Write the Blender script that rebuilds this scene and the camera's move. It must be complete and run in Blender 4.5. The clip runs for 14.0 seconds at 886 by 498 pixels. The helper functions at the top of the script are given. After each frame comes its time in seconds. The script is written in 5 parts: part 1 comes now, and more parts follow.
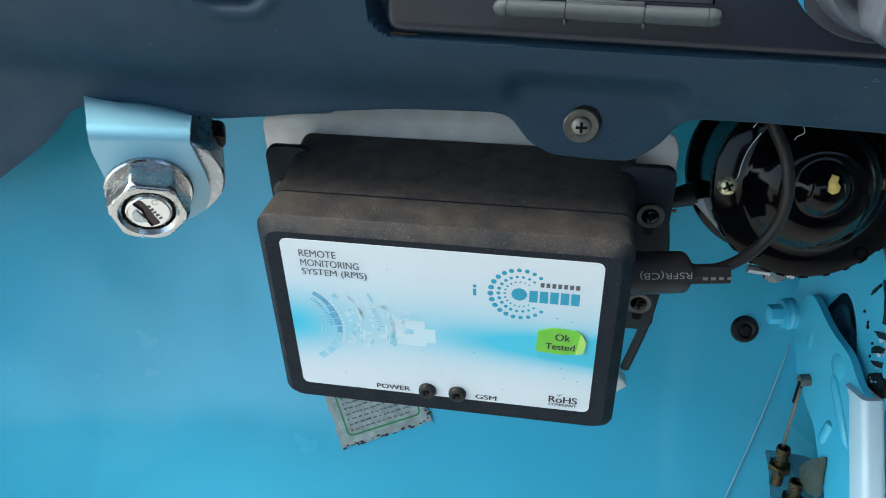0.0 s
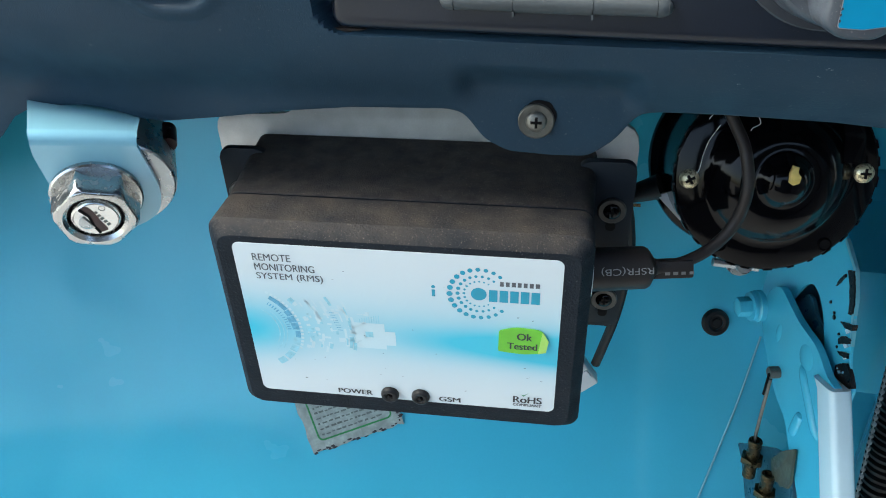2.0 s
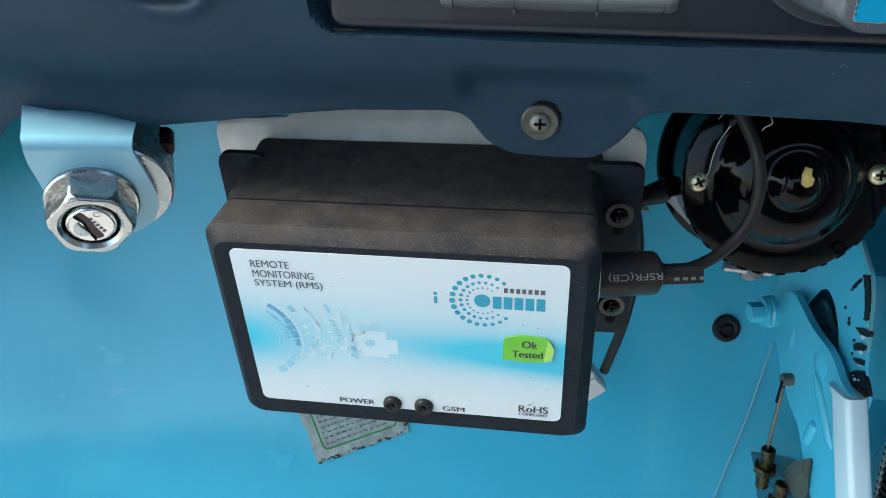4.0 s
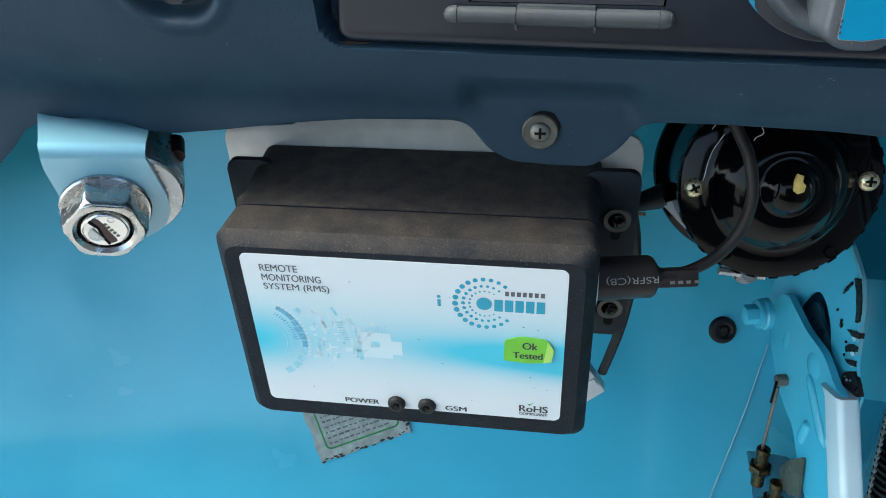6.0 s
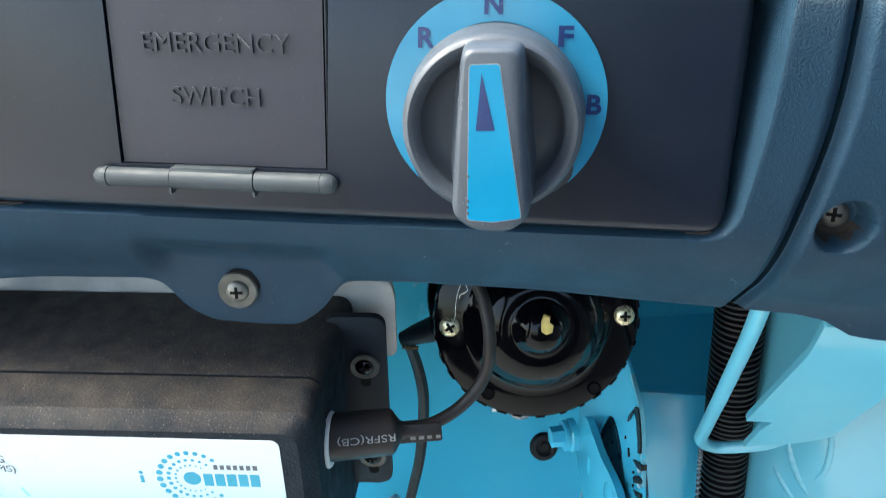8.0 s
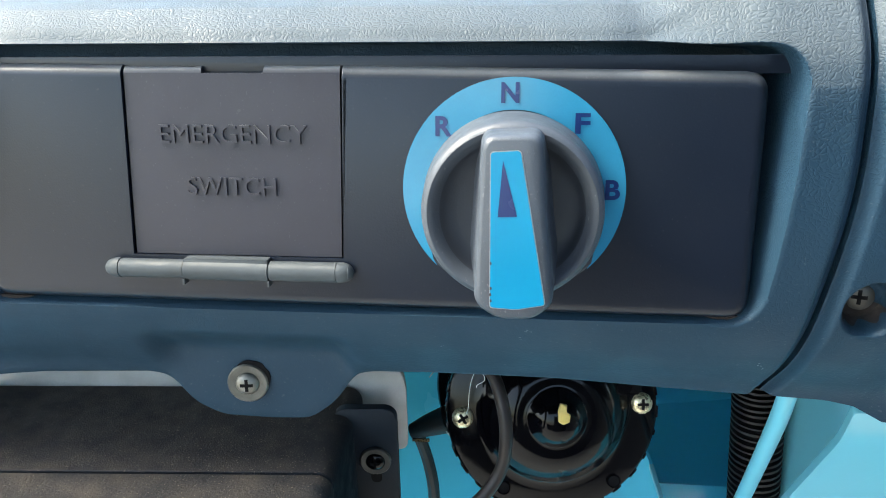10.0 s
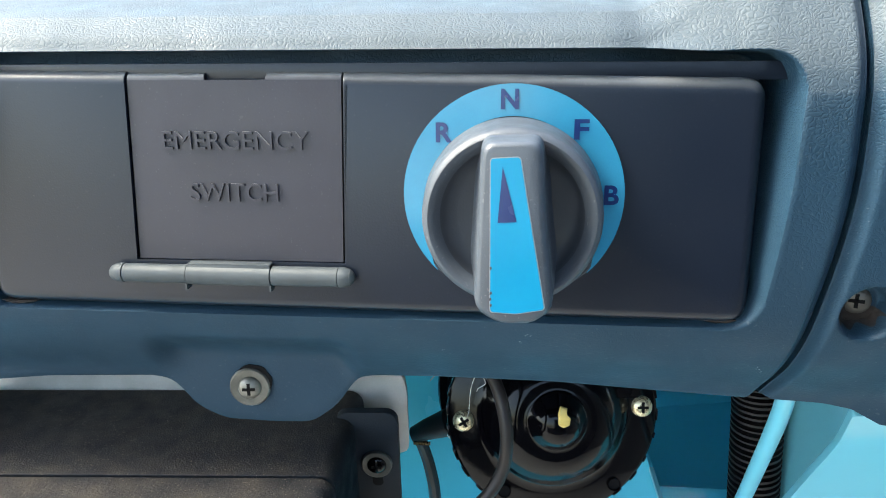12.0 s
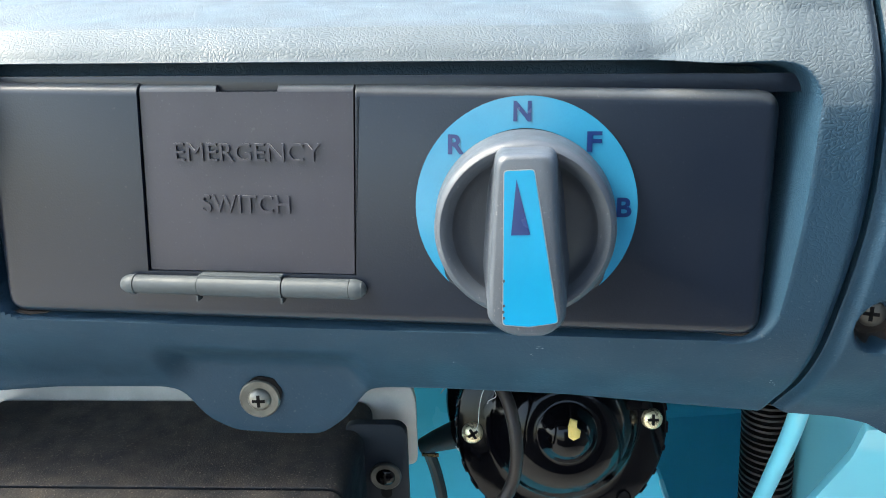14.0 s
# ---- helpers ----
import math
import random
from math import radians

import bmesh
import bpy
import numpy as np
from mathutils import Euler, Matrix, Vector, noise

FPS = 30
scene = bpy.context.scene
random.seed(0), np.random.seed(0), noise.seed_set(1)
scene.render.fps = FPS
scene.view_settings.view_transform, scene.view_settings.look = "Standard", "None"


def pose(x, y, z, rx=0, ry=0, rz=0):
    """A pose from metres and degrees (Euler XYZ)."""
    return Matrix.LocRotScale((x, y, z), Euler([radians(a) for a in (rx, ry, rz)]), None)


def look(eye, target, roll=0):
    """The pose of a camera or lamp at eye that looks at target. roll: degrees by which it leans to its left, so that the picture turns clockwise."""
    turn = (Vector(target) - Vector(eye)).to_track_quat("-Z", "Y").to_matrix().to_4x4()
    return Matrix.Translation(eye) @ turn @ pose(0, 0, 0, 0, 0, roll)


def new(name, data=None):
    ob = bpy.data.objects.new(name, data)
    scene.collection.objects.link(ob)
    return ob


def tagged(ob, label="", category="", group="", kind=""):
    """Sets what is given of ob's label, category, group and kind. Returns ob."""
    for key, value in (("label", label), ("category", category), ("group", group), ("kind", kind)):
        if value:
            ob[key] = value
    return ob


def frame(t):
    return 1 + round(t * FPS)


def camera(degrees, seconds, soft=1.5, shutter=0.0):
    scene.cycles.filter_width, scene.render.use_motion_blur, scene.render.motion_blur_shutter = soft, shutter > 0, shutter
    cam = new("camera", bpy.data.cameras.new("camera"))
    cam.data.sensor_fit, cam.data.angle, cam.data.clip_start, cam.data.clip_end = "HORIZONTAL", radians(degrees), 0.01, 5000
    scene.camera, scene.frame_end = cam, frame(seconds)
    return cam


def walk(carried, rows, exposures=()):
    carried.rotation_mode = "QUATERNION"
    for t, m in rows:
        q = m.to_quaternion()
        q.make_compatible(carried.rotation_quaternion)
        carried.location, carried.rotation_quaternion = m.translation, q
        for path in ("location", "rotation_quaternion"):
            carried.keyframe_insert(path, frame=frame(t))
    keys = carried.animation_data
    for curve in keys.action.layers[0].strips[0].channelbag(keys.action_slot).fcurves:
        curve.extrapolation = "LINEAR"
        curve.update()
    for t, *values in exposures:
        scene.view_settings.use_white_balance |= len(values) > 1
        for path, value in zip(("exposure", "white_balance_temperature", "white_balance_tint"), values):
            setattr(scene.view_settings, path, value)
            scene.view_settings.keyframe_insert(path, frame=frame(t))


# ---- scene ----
cam = camera(60.79, 14.0, soft=1.0, shutter=0.4)
PATH = [
    (0, (0.00993, -0.00122, 0.74749), (-0.4146, 1.6128, -0.3547), -1.42),
    (0.2, (0.01130, 0.00300, 0.74705), (-0.3651, 1.4547, -0.2483), -1.48),
    (0.5, (0.01610, 0.00818, 0.74654), (-0.3638, 1.6337, -0.3549), -0.61),
    (1, (0.01686, 0.00794, 0.74478), (-0.3477, 1.6353, -0.3592), -0.77),
    (1.5, (0.01824, 0.00653, 0.74371), (-0.3560, 1.6287, -0.3646), -1.70),
    (2, (0.01790, 0.00651, 0.74423), (-0.3591, 1.6292, -0.3624), -1.80),
    (2.5, (0.01766, 0.00693, 0.74452), (-0.3617, 1.6295, -0.3615), -1.91),
    (3, (0.01841, 0.00560, 0.74527), (-0.3626, 1.6307, -0.3565), -2.03),
    (3.2, (0.01845, 0.00570, 0.74522), (-0.3630, 1.6308, -0.3563), -2.05),
    (5.3, (0.01983, 0.02739, 0.72913), (-0.4180, 1.6558, -0.3463), -3.23),
    (5.5, (0.01932, 0.01629, 0.73727), (-0.3963, 1.6465, -0.3442), -2.77),
    (6, (0.01922, 0.00573, 0.74620), (-0.3805, 1.6343, -0.3438), -2.43),
    (6.5, (0.02206, 0.00965, 0.74691), (-0.3714, 1.6431, -0.3381), -2.11),
    (6.8, (0.03645, 0.02674, 0.74826), (-0.2493, 1.5169, -0.2201), -1.34),
    (7, (0.05469, 0.03342, 0.75107), (-0.2280, 1.7042, -0.3113), -1.21),
    (7.2, (0.06770, 0.04108, 0.75059), (-0.1574, 1.5506, -0.2038), -0.95),
    (7.5, (0.08420, 0.05423, 0.75145), (-0.1113, 1.7461, -0.2970), -0.23),
    (7.8, (0.08640, 0.05250, 0.75731), (-0.0845, 1.6173, -0.1150), -0.40),
    (8, (0.08668, 0.05275, 0.75890), (-0.1101, 1.8144, -0.1674), -0.31),
    (8.5, (0.08507, 0.05478, 0.75834), (-0.1172, 1.8741, -0.0474), -0.33),
    (8.7, (0.08356, 0.05462, 0.75906), (-0.1158, 1.8920, -0.0053), -0.31),
    (9, (0.08270, 0.05490, 0.75860), (-0.1165, 1.9030, 0.0240), -0.45),
    (9.6, (0.08130, 0.05540, 0.75790), (-0.1178, 1.9110, 0.0385), -0.80),
    (11, (0.07986, 0.05582, 0.75720), (-0.1189, 1.9130, 0.0420), -1.12),
    (11.5, (0.07902, 0.05543, 0.75746), (-0.1199, 1.9134, 0.0444), -1.18),
    (12, (0.08094, 0.05409, 0.75873), (-0.1193, 1.9132, 0.0492), -1.06),
    (12.5, (0.07978, 0.05478, 0.75921), (-0.1245, 1.9153, 0.0543), -1.01),
    (13, (0.07913, 0.05485, 0.75969), (-0.1268, 1.9180, 0.0624), -1.06),
    (13.5, (0.07882, 0.05478, 0.75931), (-0.1303, 1.9206, 0.0701), -1.10),
    (14, (0.07892, 0.05476, 0.75934), (-0.1337, 1.9209, 0.0721), -1.11),
]
EXPOSURES = [(0.0, 2.04, 6740, 2), (6.5, 2.04, 6740, 2), (7.5, 2.48, 6560, 2), (8.0, 2.76, 6700, 2), (8.5, 2.90, 6950, 2), (11.0, 2.84, 6930, 2), (12.3, 2.98, 6980, 2), (14.0, 2.98, 6980, 2)]
walk(cam, [(t, look(eye, target, roll)) for t, eye, target, roll in PATH], EXPOSURES)

# ---- sky and sun ----
SUN_ELEVATION, SUN_AZIMUTH = 52.0, -92.0     # azimuth: degrees from straight ahead towards the left
world = bpy.data.worlds.new("sky")
scene.world = world
world.use_nodes = True
wn, wl = world.node_tree.nodes, world.node_tree.links
sky = wn.new("ShaderNodeTexSky")
sky.sky_type, sky.sun_disc = "NISHITA", False
sky.sun_elevation, sky.sun_rotation = radians(SUN_ELEVATION), radians(SUN_AZIMUTH)
sky.dust_density, sky.air_density = 2.5, 1.0
wl.new(sky.outputs[0], wn["Background"].inputs[0])
wn["Background"].inputs[1].default_value = 0.15
sun = new("sun", bpy.data.lights.new("sun", "SUN"))
sun.data.energy, sun.data.angle, sun.data.color = 2.1, radians(30), (1.0, 0.96, 0.90)
se, sa = radians(SUN_ELEVATION), radians(SUN_AZIMUTH)
sun.matrix_world = look((math.cos(se) * math.sin(sa) * 5, math.cos(se) * math.cos(sa) * 5, math.sin(se) * 5), (0, 0, 0))


# ---- materials ----
def mat(name, base, rough=0.5, metal=0.0, var=0.12, scale=40.0, fine=900.0, bump=0.08, coat=0.0, dust=None, dust_light_amount=0.0,
        grain=0.0, grain_scale=520.0, grain_from=None, spread=0.12, speck=0.0, specular=0.5, coat_rough=0.22, dust_light_scale=70.0, dust_light_low=0.25, grit_amount=0.5, up_from=0.25, up_to=0.9, lit_above=None, lit_fade=0.025, wave=0.0):
    m = bpy.data.materials.new(name)
    m.use_nodes = True
    n, l = m.node_tree.nodes, m.node_tree.links
    b = n["Principled BSDF"]
    co = n.new("ShaderNodeTexCoord")

    def noise_at(s, detail=4.0):
        t = n.new("ShaderNodeTexNoise")
        t.inputs["Scale"].default_value, t.inputs["Detail"].default_value = s, detail
        l.new(co.outputs["Object"], t.inputs["Vector"])
        return t

    def ramp(source, a, z, lo=0.0, hi=1.0):
        r = n.new("ShaderNodeMapRange")
        r.inputs["From Min"].default_value, r.inputs["From Max"].default_value = a, z
        r.inputs["To Min"].default_value, r.inputs["To Max"].default_value = lo, hi
        l.new(source, r.inputs["Value"])
        return r.outputs[0]

    def mixed(factor, a, z):
        x = n.new("ShaderNodeMix")
        x.data_type = "RGBA"
        for sock, v in ((x.inputs[6], a), (x.inputs[7], z)):
            if isinstance(v, tuple):
                sock.default_value = (*v[:3], 1)
            else:
                l.new(v, sock)
        if isinstance(factor, float):
            x.inputs[0].default_value = factor
        else:
            l.new(factor, x.inputs[0])
        return x.outputs[2]

    big, small = noise_at(scale), noise_at(fine, 3.0)
    dark, light = tuple(c * (1 - var) for c in base), tuple(min(1, c * (1 + var)) for c in base)
    colour = mixed(ramp(big.outputs[0], 0.3, 0.7), dark, light)
    colour = mixed(ramp(small.outputs[0], 0.35, 0.65, 0, min(1.0, var * 1.5)), colour, tuple(c * 0.8 for c in base))
    rough_out = ramp(noise_at(scale * 2.3).outputs[0], 0.3, 0.7, max(0.02, rough - spread), min(1, rough + spread))
    if speck:
        sp = noise_at(1500.0, 1.0)
        colour = mixed(ramp(sp.outputs[0], 0.70, 0.76, 0, speck), colour, (0.55, 0.53, 0.50))
        sp2 = noise_at(260.0, 2.0)
        colour = mixed(ramp(sp2.outputs[0], 0.74, 0.77, 0, speck), colour, (0.45, 0.42, 0.38))
    # real dust on the box; on dash, panel and flap it paints light
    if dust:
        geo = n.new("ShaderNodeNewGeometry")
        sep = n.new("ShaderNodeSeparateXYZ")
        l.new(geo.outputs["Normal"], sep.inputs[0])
        up = ramp(sep.outputs[2], up_from, up_to, 0, dust_light_amount)
        patch = ramp(noise_at(dust_light_scale, 8.0).outputs[0], 0.32, 0.68, dust_light_low, 1.0)
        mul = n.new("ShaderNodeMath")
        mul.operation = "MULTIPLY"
        if lit_above is not None:
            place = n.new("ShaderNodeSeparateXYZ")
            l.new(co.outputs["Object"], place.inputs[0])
            lit_mask = n.new("ShaderNodeMath")
            lit_mask.operation = "MULTIPLY"
            l.new(up, lit_mask.inputs[0])
            l.new(ramp(place.outputs[2], lit_above - lit_fade, lit_above + lit_fade), lit_mask.inputs[1])
            up = lit_mask.outputs[0]
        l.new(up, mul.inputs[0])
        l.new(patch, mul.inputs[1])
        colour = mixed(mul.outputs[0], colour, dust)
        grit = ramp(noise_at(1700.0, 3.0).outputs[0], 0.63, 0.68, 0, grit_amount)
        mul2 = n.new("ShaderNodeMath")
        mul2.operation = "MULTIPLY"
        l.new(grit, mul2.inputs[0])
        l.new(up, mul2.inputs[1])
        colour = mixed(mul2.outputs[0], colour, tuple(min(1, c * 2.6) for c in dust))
    l.new(colour, b.inputs["Base Color"])
    l.new(rough_out, b.inputs["Roughness"])
    b.inputs["Metallic"].default_value = metal
    b.inputs["Specular IOR Level"].default_value = specular
    b.inputs["Coat Weight"].default_value = coat
    b.inputs["Coat Roughness"].default_value = coat_rough
    height = small.outputs[0]
    bm_node = n.new("ShaderNodeBump")
    bm_node.inputs["Strength"].default_value = bump
    bm_node.inputs["Distance"].default_value = 0.0004
    l.new(height, bm_node.inputs["Height"])
    last = bm_node
    if wave:
        slow = n.new("ShaderNodeBump")
        slow.inputs["Strength"].default_value, slow.inputs["Distance"].default_value = wave, 0.02
        l.new(noise_at(9.0, 2.0).outputs[0], slow.inputs["Height"])
        l.new(slow.outputs[0], bm_node.inputs["Normal"])
    if grain:
        wob = n.new("ShaderNodeVectorMath")
        wob.operation = "MULTIPLY_ADD"
        wob.inputs[1].default_value = (0.006, 0.0035, 0.004)
        l.new(noise_at(180.0, 2.0).outputs[1], wob.inputs[0])
        l.new(co.outputs["Object"], wob.inputs[2])
        v = n.new("ShaderNodeTexVoronoi")
        v.feature = "DISTANCE_TO_EDGE"
        v.inputs["Scale"].default_value = grain_scale
        l.new(wob.outputs[0], v.inputs["Vector"])
        g = n.new("ShaderNodeBump")
        g.inputs["Strength"].default_value, g.inputs["Distance"].default_value = grain, 0.0006
        l.new(ramp(v.outputs["Distance"], 0.0, 0.22), g.inputs["Height"])
        if grain_from is not None:
            at = n.new("ShaderNodeSeparateXYZ")
            l.new(co.outputs["Object"], at.inputs[0])
            l.new(ramp(at.outputs[2], grain_from - 0.03, grain_from + 0.05, grain * 0.25, grain), g.inputs["Strength"])
        l.new(bm_node.outputs[0], g.inputs["Normal"])
        last = g
    l.new(last.outputs[0], b.inputs["Normal"])
    return m


M = {}
# the pale tint puts skylight into the colour of shelf and upright
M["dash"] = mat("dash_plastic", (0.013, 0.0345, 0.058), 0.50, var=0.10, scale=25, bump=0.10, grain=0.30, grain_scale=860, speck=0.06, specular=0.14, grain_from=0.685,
                lit_above=0.703, lit_fade=0.042, dust=(0.115, 0.122, 0.122), dust_light_amount=0.52, dust_light_scale=22.0, dust_light_low=0.75, grit_amount=0.0, up_from=0.05, up_to=0.45)
# panel and flap: the pale tint paints a highlight along their top edges
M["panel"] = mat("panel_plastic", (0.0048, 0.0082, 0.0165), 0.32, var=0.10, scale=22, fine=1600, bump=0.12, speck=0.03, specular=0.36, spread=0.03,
                 dust=(0.33, 0.34, 0.34), dust_light_amount=0.55, dust_light_scale=60.0, dust_light_low=0.6, grit_amount=0.1, up_from=0.25, up_to=0.8, lit_above=0.045)
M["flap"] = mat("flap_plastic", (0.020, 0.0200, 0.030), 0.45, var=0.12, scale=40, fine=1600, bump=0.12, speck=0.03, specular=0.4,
                dust=(0.33, 0.34, 0.34), dust_light_amount=0.75, dust_light_scale=60.0, dust_light_low=0.7, grit_amount=0.1, up_from=0.25, up_to=0.8, lit_above=0.045)
M["hinge"] = mat("hinge_plastic", (0.040, 0.048, 0.054), 0.58, var=0.15, scale=90, bump=0.12, specular=0.35)
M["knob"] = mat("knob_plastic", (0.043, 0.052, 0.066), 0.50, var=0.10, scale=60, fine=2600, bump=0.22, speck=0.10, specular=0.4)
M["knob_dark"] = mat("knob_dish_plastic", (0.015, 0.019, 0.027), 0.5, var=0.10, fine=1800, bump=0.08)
M["cyan"] = mat("cyan_decal", (0.006, 0.180, 0.33), 0.20, specular=0.25, var=0.05, scale=60, fine=3000, bump=0.02, spread=0.05)
M["ring"] = mat("ring_decal", (0.022, 0.175, 0.300), 0.10, var=0.12, scale=45, fine=3000, bump=0.02, spread=0.06)
M["navy"] = mat("navy_print", (0.004, 0.018, 0.090), 0.22, var=0.05, bump=0.0)
M["paint"] = mat("blue_body_paint", (0.055, 0.44, 0.625), 0.24, var=0.06, scale=6, fine=500, bump=0.012, specular=0.45, coat=0.5, coat_rough=0.09, spread=0.04, wave=0.30)
M["pale_paint"] = mat("pale_blue_paint", (0.105, 0.345, 0.435), 0.30, var=0.03, scale=18, fine=600, bump=0.02, coat=0.3, spread=0.02)
M["column_paint"] = mat("glossy_column_paint", (0.105, 0.345, 0.435), 0.20, var=0.03, scale=18, fine=600, bump=0.02, coat=0.5, coat_rough=0.08, spread=0.02)
M["case"] = mat("case_plastic", (0.012, 0.016, 0.022), 0.60, speck=0.09, var=0.14, scale=50, fine=1500, bump=0.9, specular=0.10, dust=(0.094, 0.077, 0.062), dust_light_amount=0.52, dust_light_scale=130.0, dust_light_low=0.36, grit_amount=0.9)
M["lid"] = mat("lid_plastic", (0.012, 0.016, 0.022), 0.60, speck=0.09, var=0.14, scale=50, fine=1100, bump=1.0, specular=0.10, dust=(0.094, 0.077, 0.062), dust_light_amount=0.58, dust_light_scale=75.0, dust_light_low=0.16, grit_amount=0.9)
M["flange"] = mat("flange_plastic", (0.014, 0.019, 0.026), 0.5, specular=0.15, var=0.12, fine=1400, bump=0.25)
M["black_gloss"] = mat("black_enamel", (0.002, 0.002, 0.003), 0.11, var=0.15, scale=30, fine=420, bump=0.05, coat=0.0, spread=0.04, specular=0.17)
M["black"] = mat("black_rubber", (0.009, 0.009, 0.010), 0.50, specular=0.28, var=0.15, fine=1200, bump=0.08)
M["sleeve"] = mat("shrink_sleeve", (0.018, 0.015, 0.015), 0.48, specular=0.3, var=0.15, fine=900, bump=0.08)
M["galv"] = mat("galvanised_steel", (0.48, 0.49, 0.49), 0.45, 0.4, speck=0.7, var=0.14, scale=60, fine=1200, bump=0.12)
M["zinc"] = mat("zinc_casting", (0.40, 0.43, 0.45), 0.30, 0.85, var=0.15, scale=80, fine=900, bump=0.15)
M["chrome"] = mat("chromed_brass", (0.66, 0.67, 0.67), 0.20, 1.0, var=0.05, fine=800, bump=0.04, spread=0.06)
M["screw"] = mat("passivated_steel", (0.17, 0.17, 0.155), 0.42, 0.7, var=0.2, scale=300, fine=1500, bump=0.12)
M["brass"] = mat("yellow_passivate", (0.60, 0.54, 0.36), 0.30, 0.7, var=0.2, scale=300, fine=1500, bump=0.1)
# darker copy of the body paint, with shade put into its colour
M["shaded_paint"] = mat("shaded_blue_paint", (0.016, 0.085, 0.13), 0.35, var=0.25, scale=90, bump=0.08)
M["pit_screw"] = mat("dusty_steel", (0.085, 0.08, 0.072), 0.42, 0.6, var=0.3, scale=250, bump=0.15)
M["cup_washer"] = mat("dull_cup_washer", (0.11, 0.11, 0.10), 0.40, 0.6, var=0.25, scale=250, bump=0.12)
M["nut"] = mat("worn_plated_steel", (0.46, 0.47, 0.47), 0.24, 1.0, var=0.15, scale=120, fine=1500, bump=0.06, spread=0.08)
M["ear_washer"] = mat("grimy_washer", (0.075, 0.075, 0.072), 0.40, 0.6, var=0.3, scale=250, bump=0.15)
# whiter copy of the blue paint: front wall's highlight, and pale chips
M["lit_and_chip_white"] = mat("lit_wall_and_chip_white", (0.46, 0.62, 0.69), 0.14, var=0.04, scale=30, fine=700, bump=0.015, coat=0.5, spread=0.02)
M["tab_paint"] = mat("glossy_pale_paint", (0.24, 0.51, 0.63), 0.16, var=0.03, scale=30, fine=700, bump=0.015, coat=0.5, spread=0.02)
M["oily"] = mat("oily_brass", (0.06, 0.047, 0.022), 0.32, 0.7, var=0.3, scale=200, bump=0.1)
M["rusty"] = mat("dusty_rim", (0.017, 0.0115, 0.0095), 0.9, var=0.35, scale=250, bump=0.2)
M["worn_black"] = mat("worn_black_paint", (0.005, 0.0055, 0.0065), 0.35, var=0.3, scale=160, fine=900, bump=0.2, speck=0.25, specular=0.25)
M["dark"] = mat("slot_dark", (0.004, 0.004, 0.005), 0.7, var=0.1, bump=0.0, specular=0.1)
M["maroon"] = mat("maroon_plastic", (0.03, 0.005, 0.007), 0.35, var=0.15, bump=0.03)
M["white"] = mat("white_nylon", (0.55, 0.56, 0.56), 0.42, var=0.04, bump=0.05)
M["blue_plug"] = mat("blue_nylon", (0.015, 0.10, 0.42), 0.40, var=0.08, bump=0.05)
M["grey_plate"] = mat("greasy_steel", (0.115, 0.12, 0.085), 0.42, 0.5, var=0.3, scale=160, bump=0.15)
M["ink"] = mat("black_ink", (0.02, 0.022, 0.028), 0.4, var=0.05, bump=0.0)
M["grey_ink"] = mat("grey_ink", (0.07, 0.08, 0.095), 0.4, var=0.05, bump=0.0)
M["smudged_ink"] = mat("smudged_ink", (0.10, 0.13, 0.13), 0.6, var=0.3, scale=300, bump=0.0)
M["faint_ink"] = mat("faint_grey_ink", (0.13, 0.13, 0.13), 0.5, var=0.1, bump=0.0)
M["sealing_paint"] = mat("yellow_sealing_paint", (0.60, 0.46, 0.14), 0.35, var=0.15, scale=300, bump=0.1)
M["scallop"] = mat("pale_glints_and_marks", (0.20, 0.22, 0.23), 0.3, var=0.2, bump=0.0)
M["cab_dark"] = mat("unseen_cab_black", (0.025, 0.025, 0.027), 0.7, var=0.2, scale=8, fine=300, bump=0.1)
M["pale_ink"] = mat("pale_ink", (0.26, 0.26, 0.26), 0.5, var=0.1, bump=0.0)
M["logo"] = mat("cyan_ink", (0.004, 0.26, 0.39), 0.35, var=0.04, bump=0.0)
M["teal_print"] = mat("steel_blue_print", (0.09, 0.33, 0.50), 0.35, var=0.25, scale=400, bump=0.0)
M["aqua_print"] = mat("aqua_print", (0.24, 0.52, 0.63), 0.35, var=0.15, scale=400, bump=0.0)
M["white_print"] = mat("white_print", (0.45, 0.60, 0.66), 0.35, var=0.04, bump=0.0)
M["green"] = mat("green_paper", (0.13, 0.46, 0.03), 0.40, var=0.10, scale=150, bump=0.05)
M["green_curl_lit"] = mat("lit_green_paper", (0.34, 0.60, 0.12), 0.45, var=0.10, scale=150, bump=0.05)
M["green_ink"] = mat("green_ink", (0.015, 0.20, 0.06), 0.4, var=0.15, bump=0.0)
M["paper"] = mat("dirty_paper", (0.27, 0.34, 0.33), 0.6, var=0.35, scale=140, fine=500, bump=0.08, speck=0.3)
M["ground"] = mat("concrete_ground", (0.34, 0.32, 0.29), 0.9, var=0.2, scale=1.5, fine=60, bump=0.2)
M["cab_grey"] = mat("unseen_cab_grey", (0.07, 0.075, 0.08), 0.7, var=0.1, scale=8, fine=300, bump=0.1)
M["mat_floor"] = mat("unseen_floor_grey", (0.30, 0.30, 0.30), 0.7, var=0.2, scale=12, fine=300, bump=0.2)


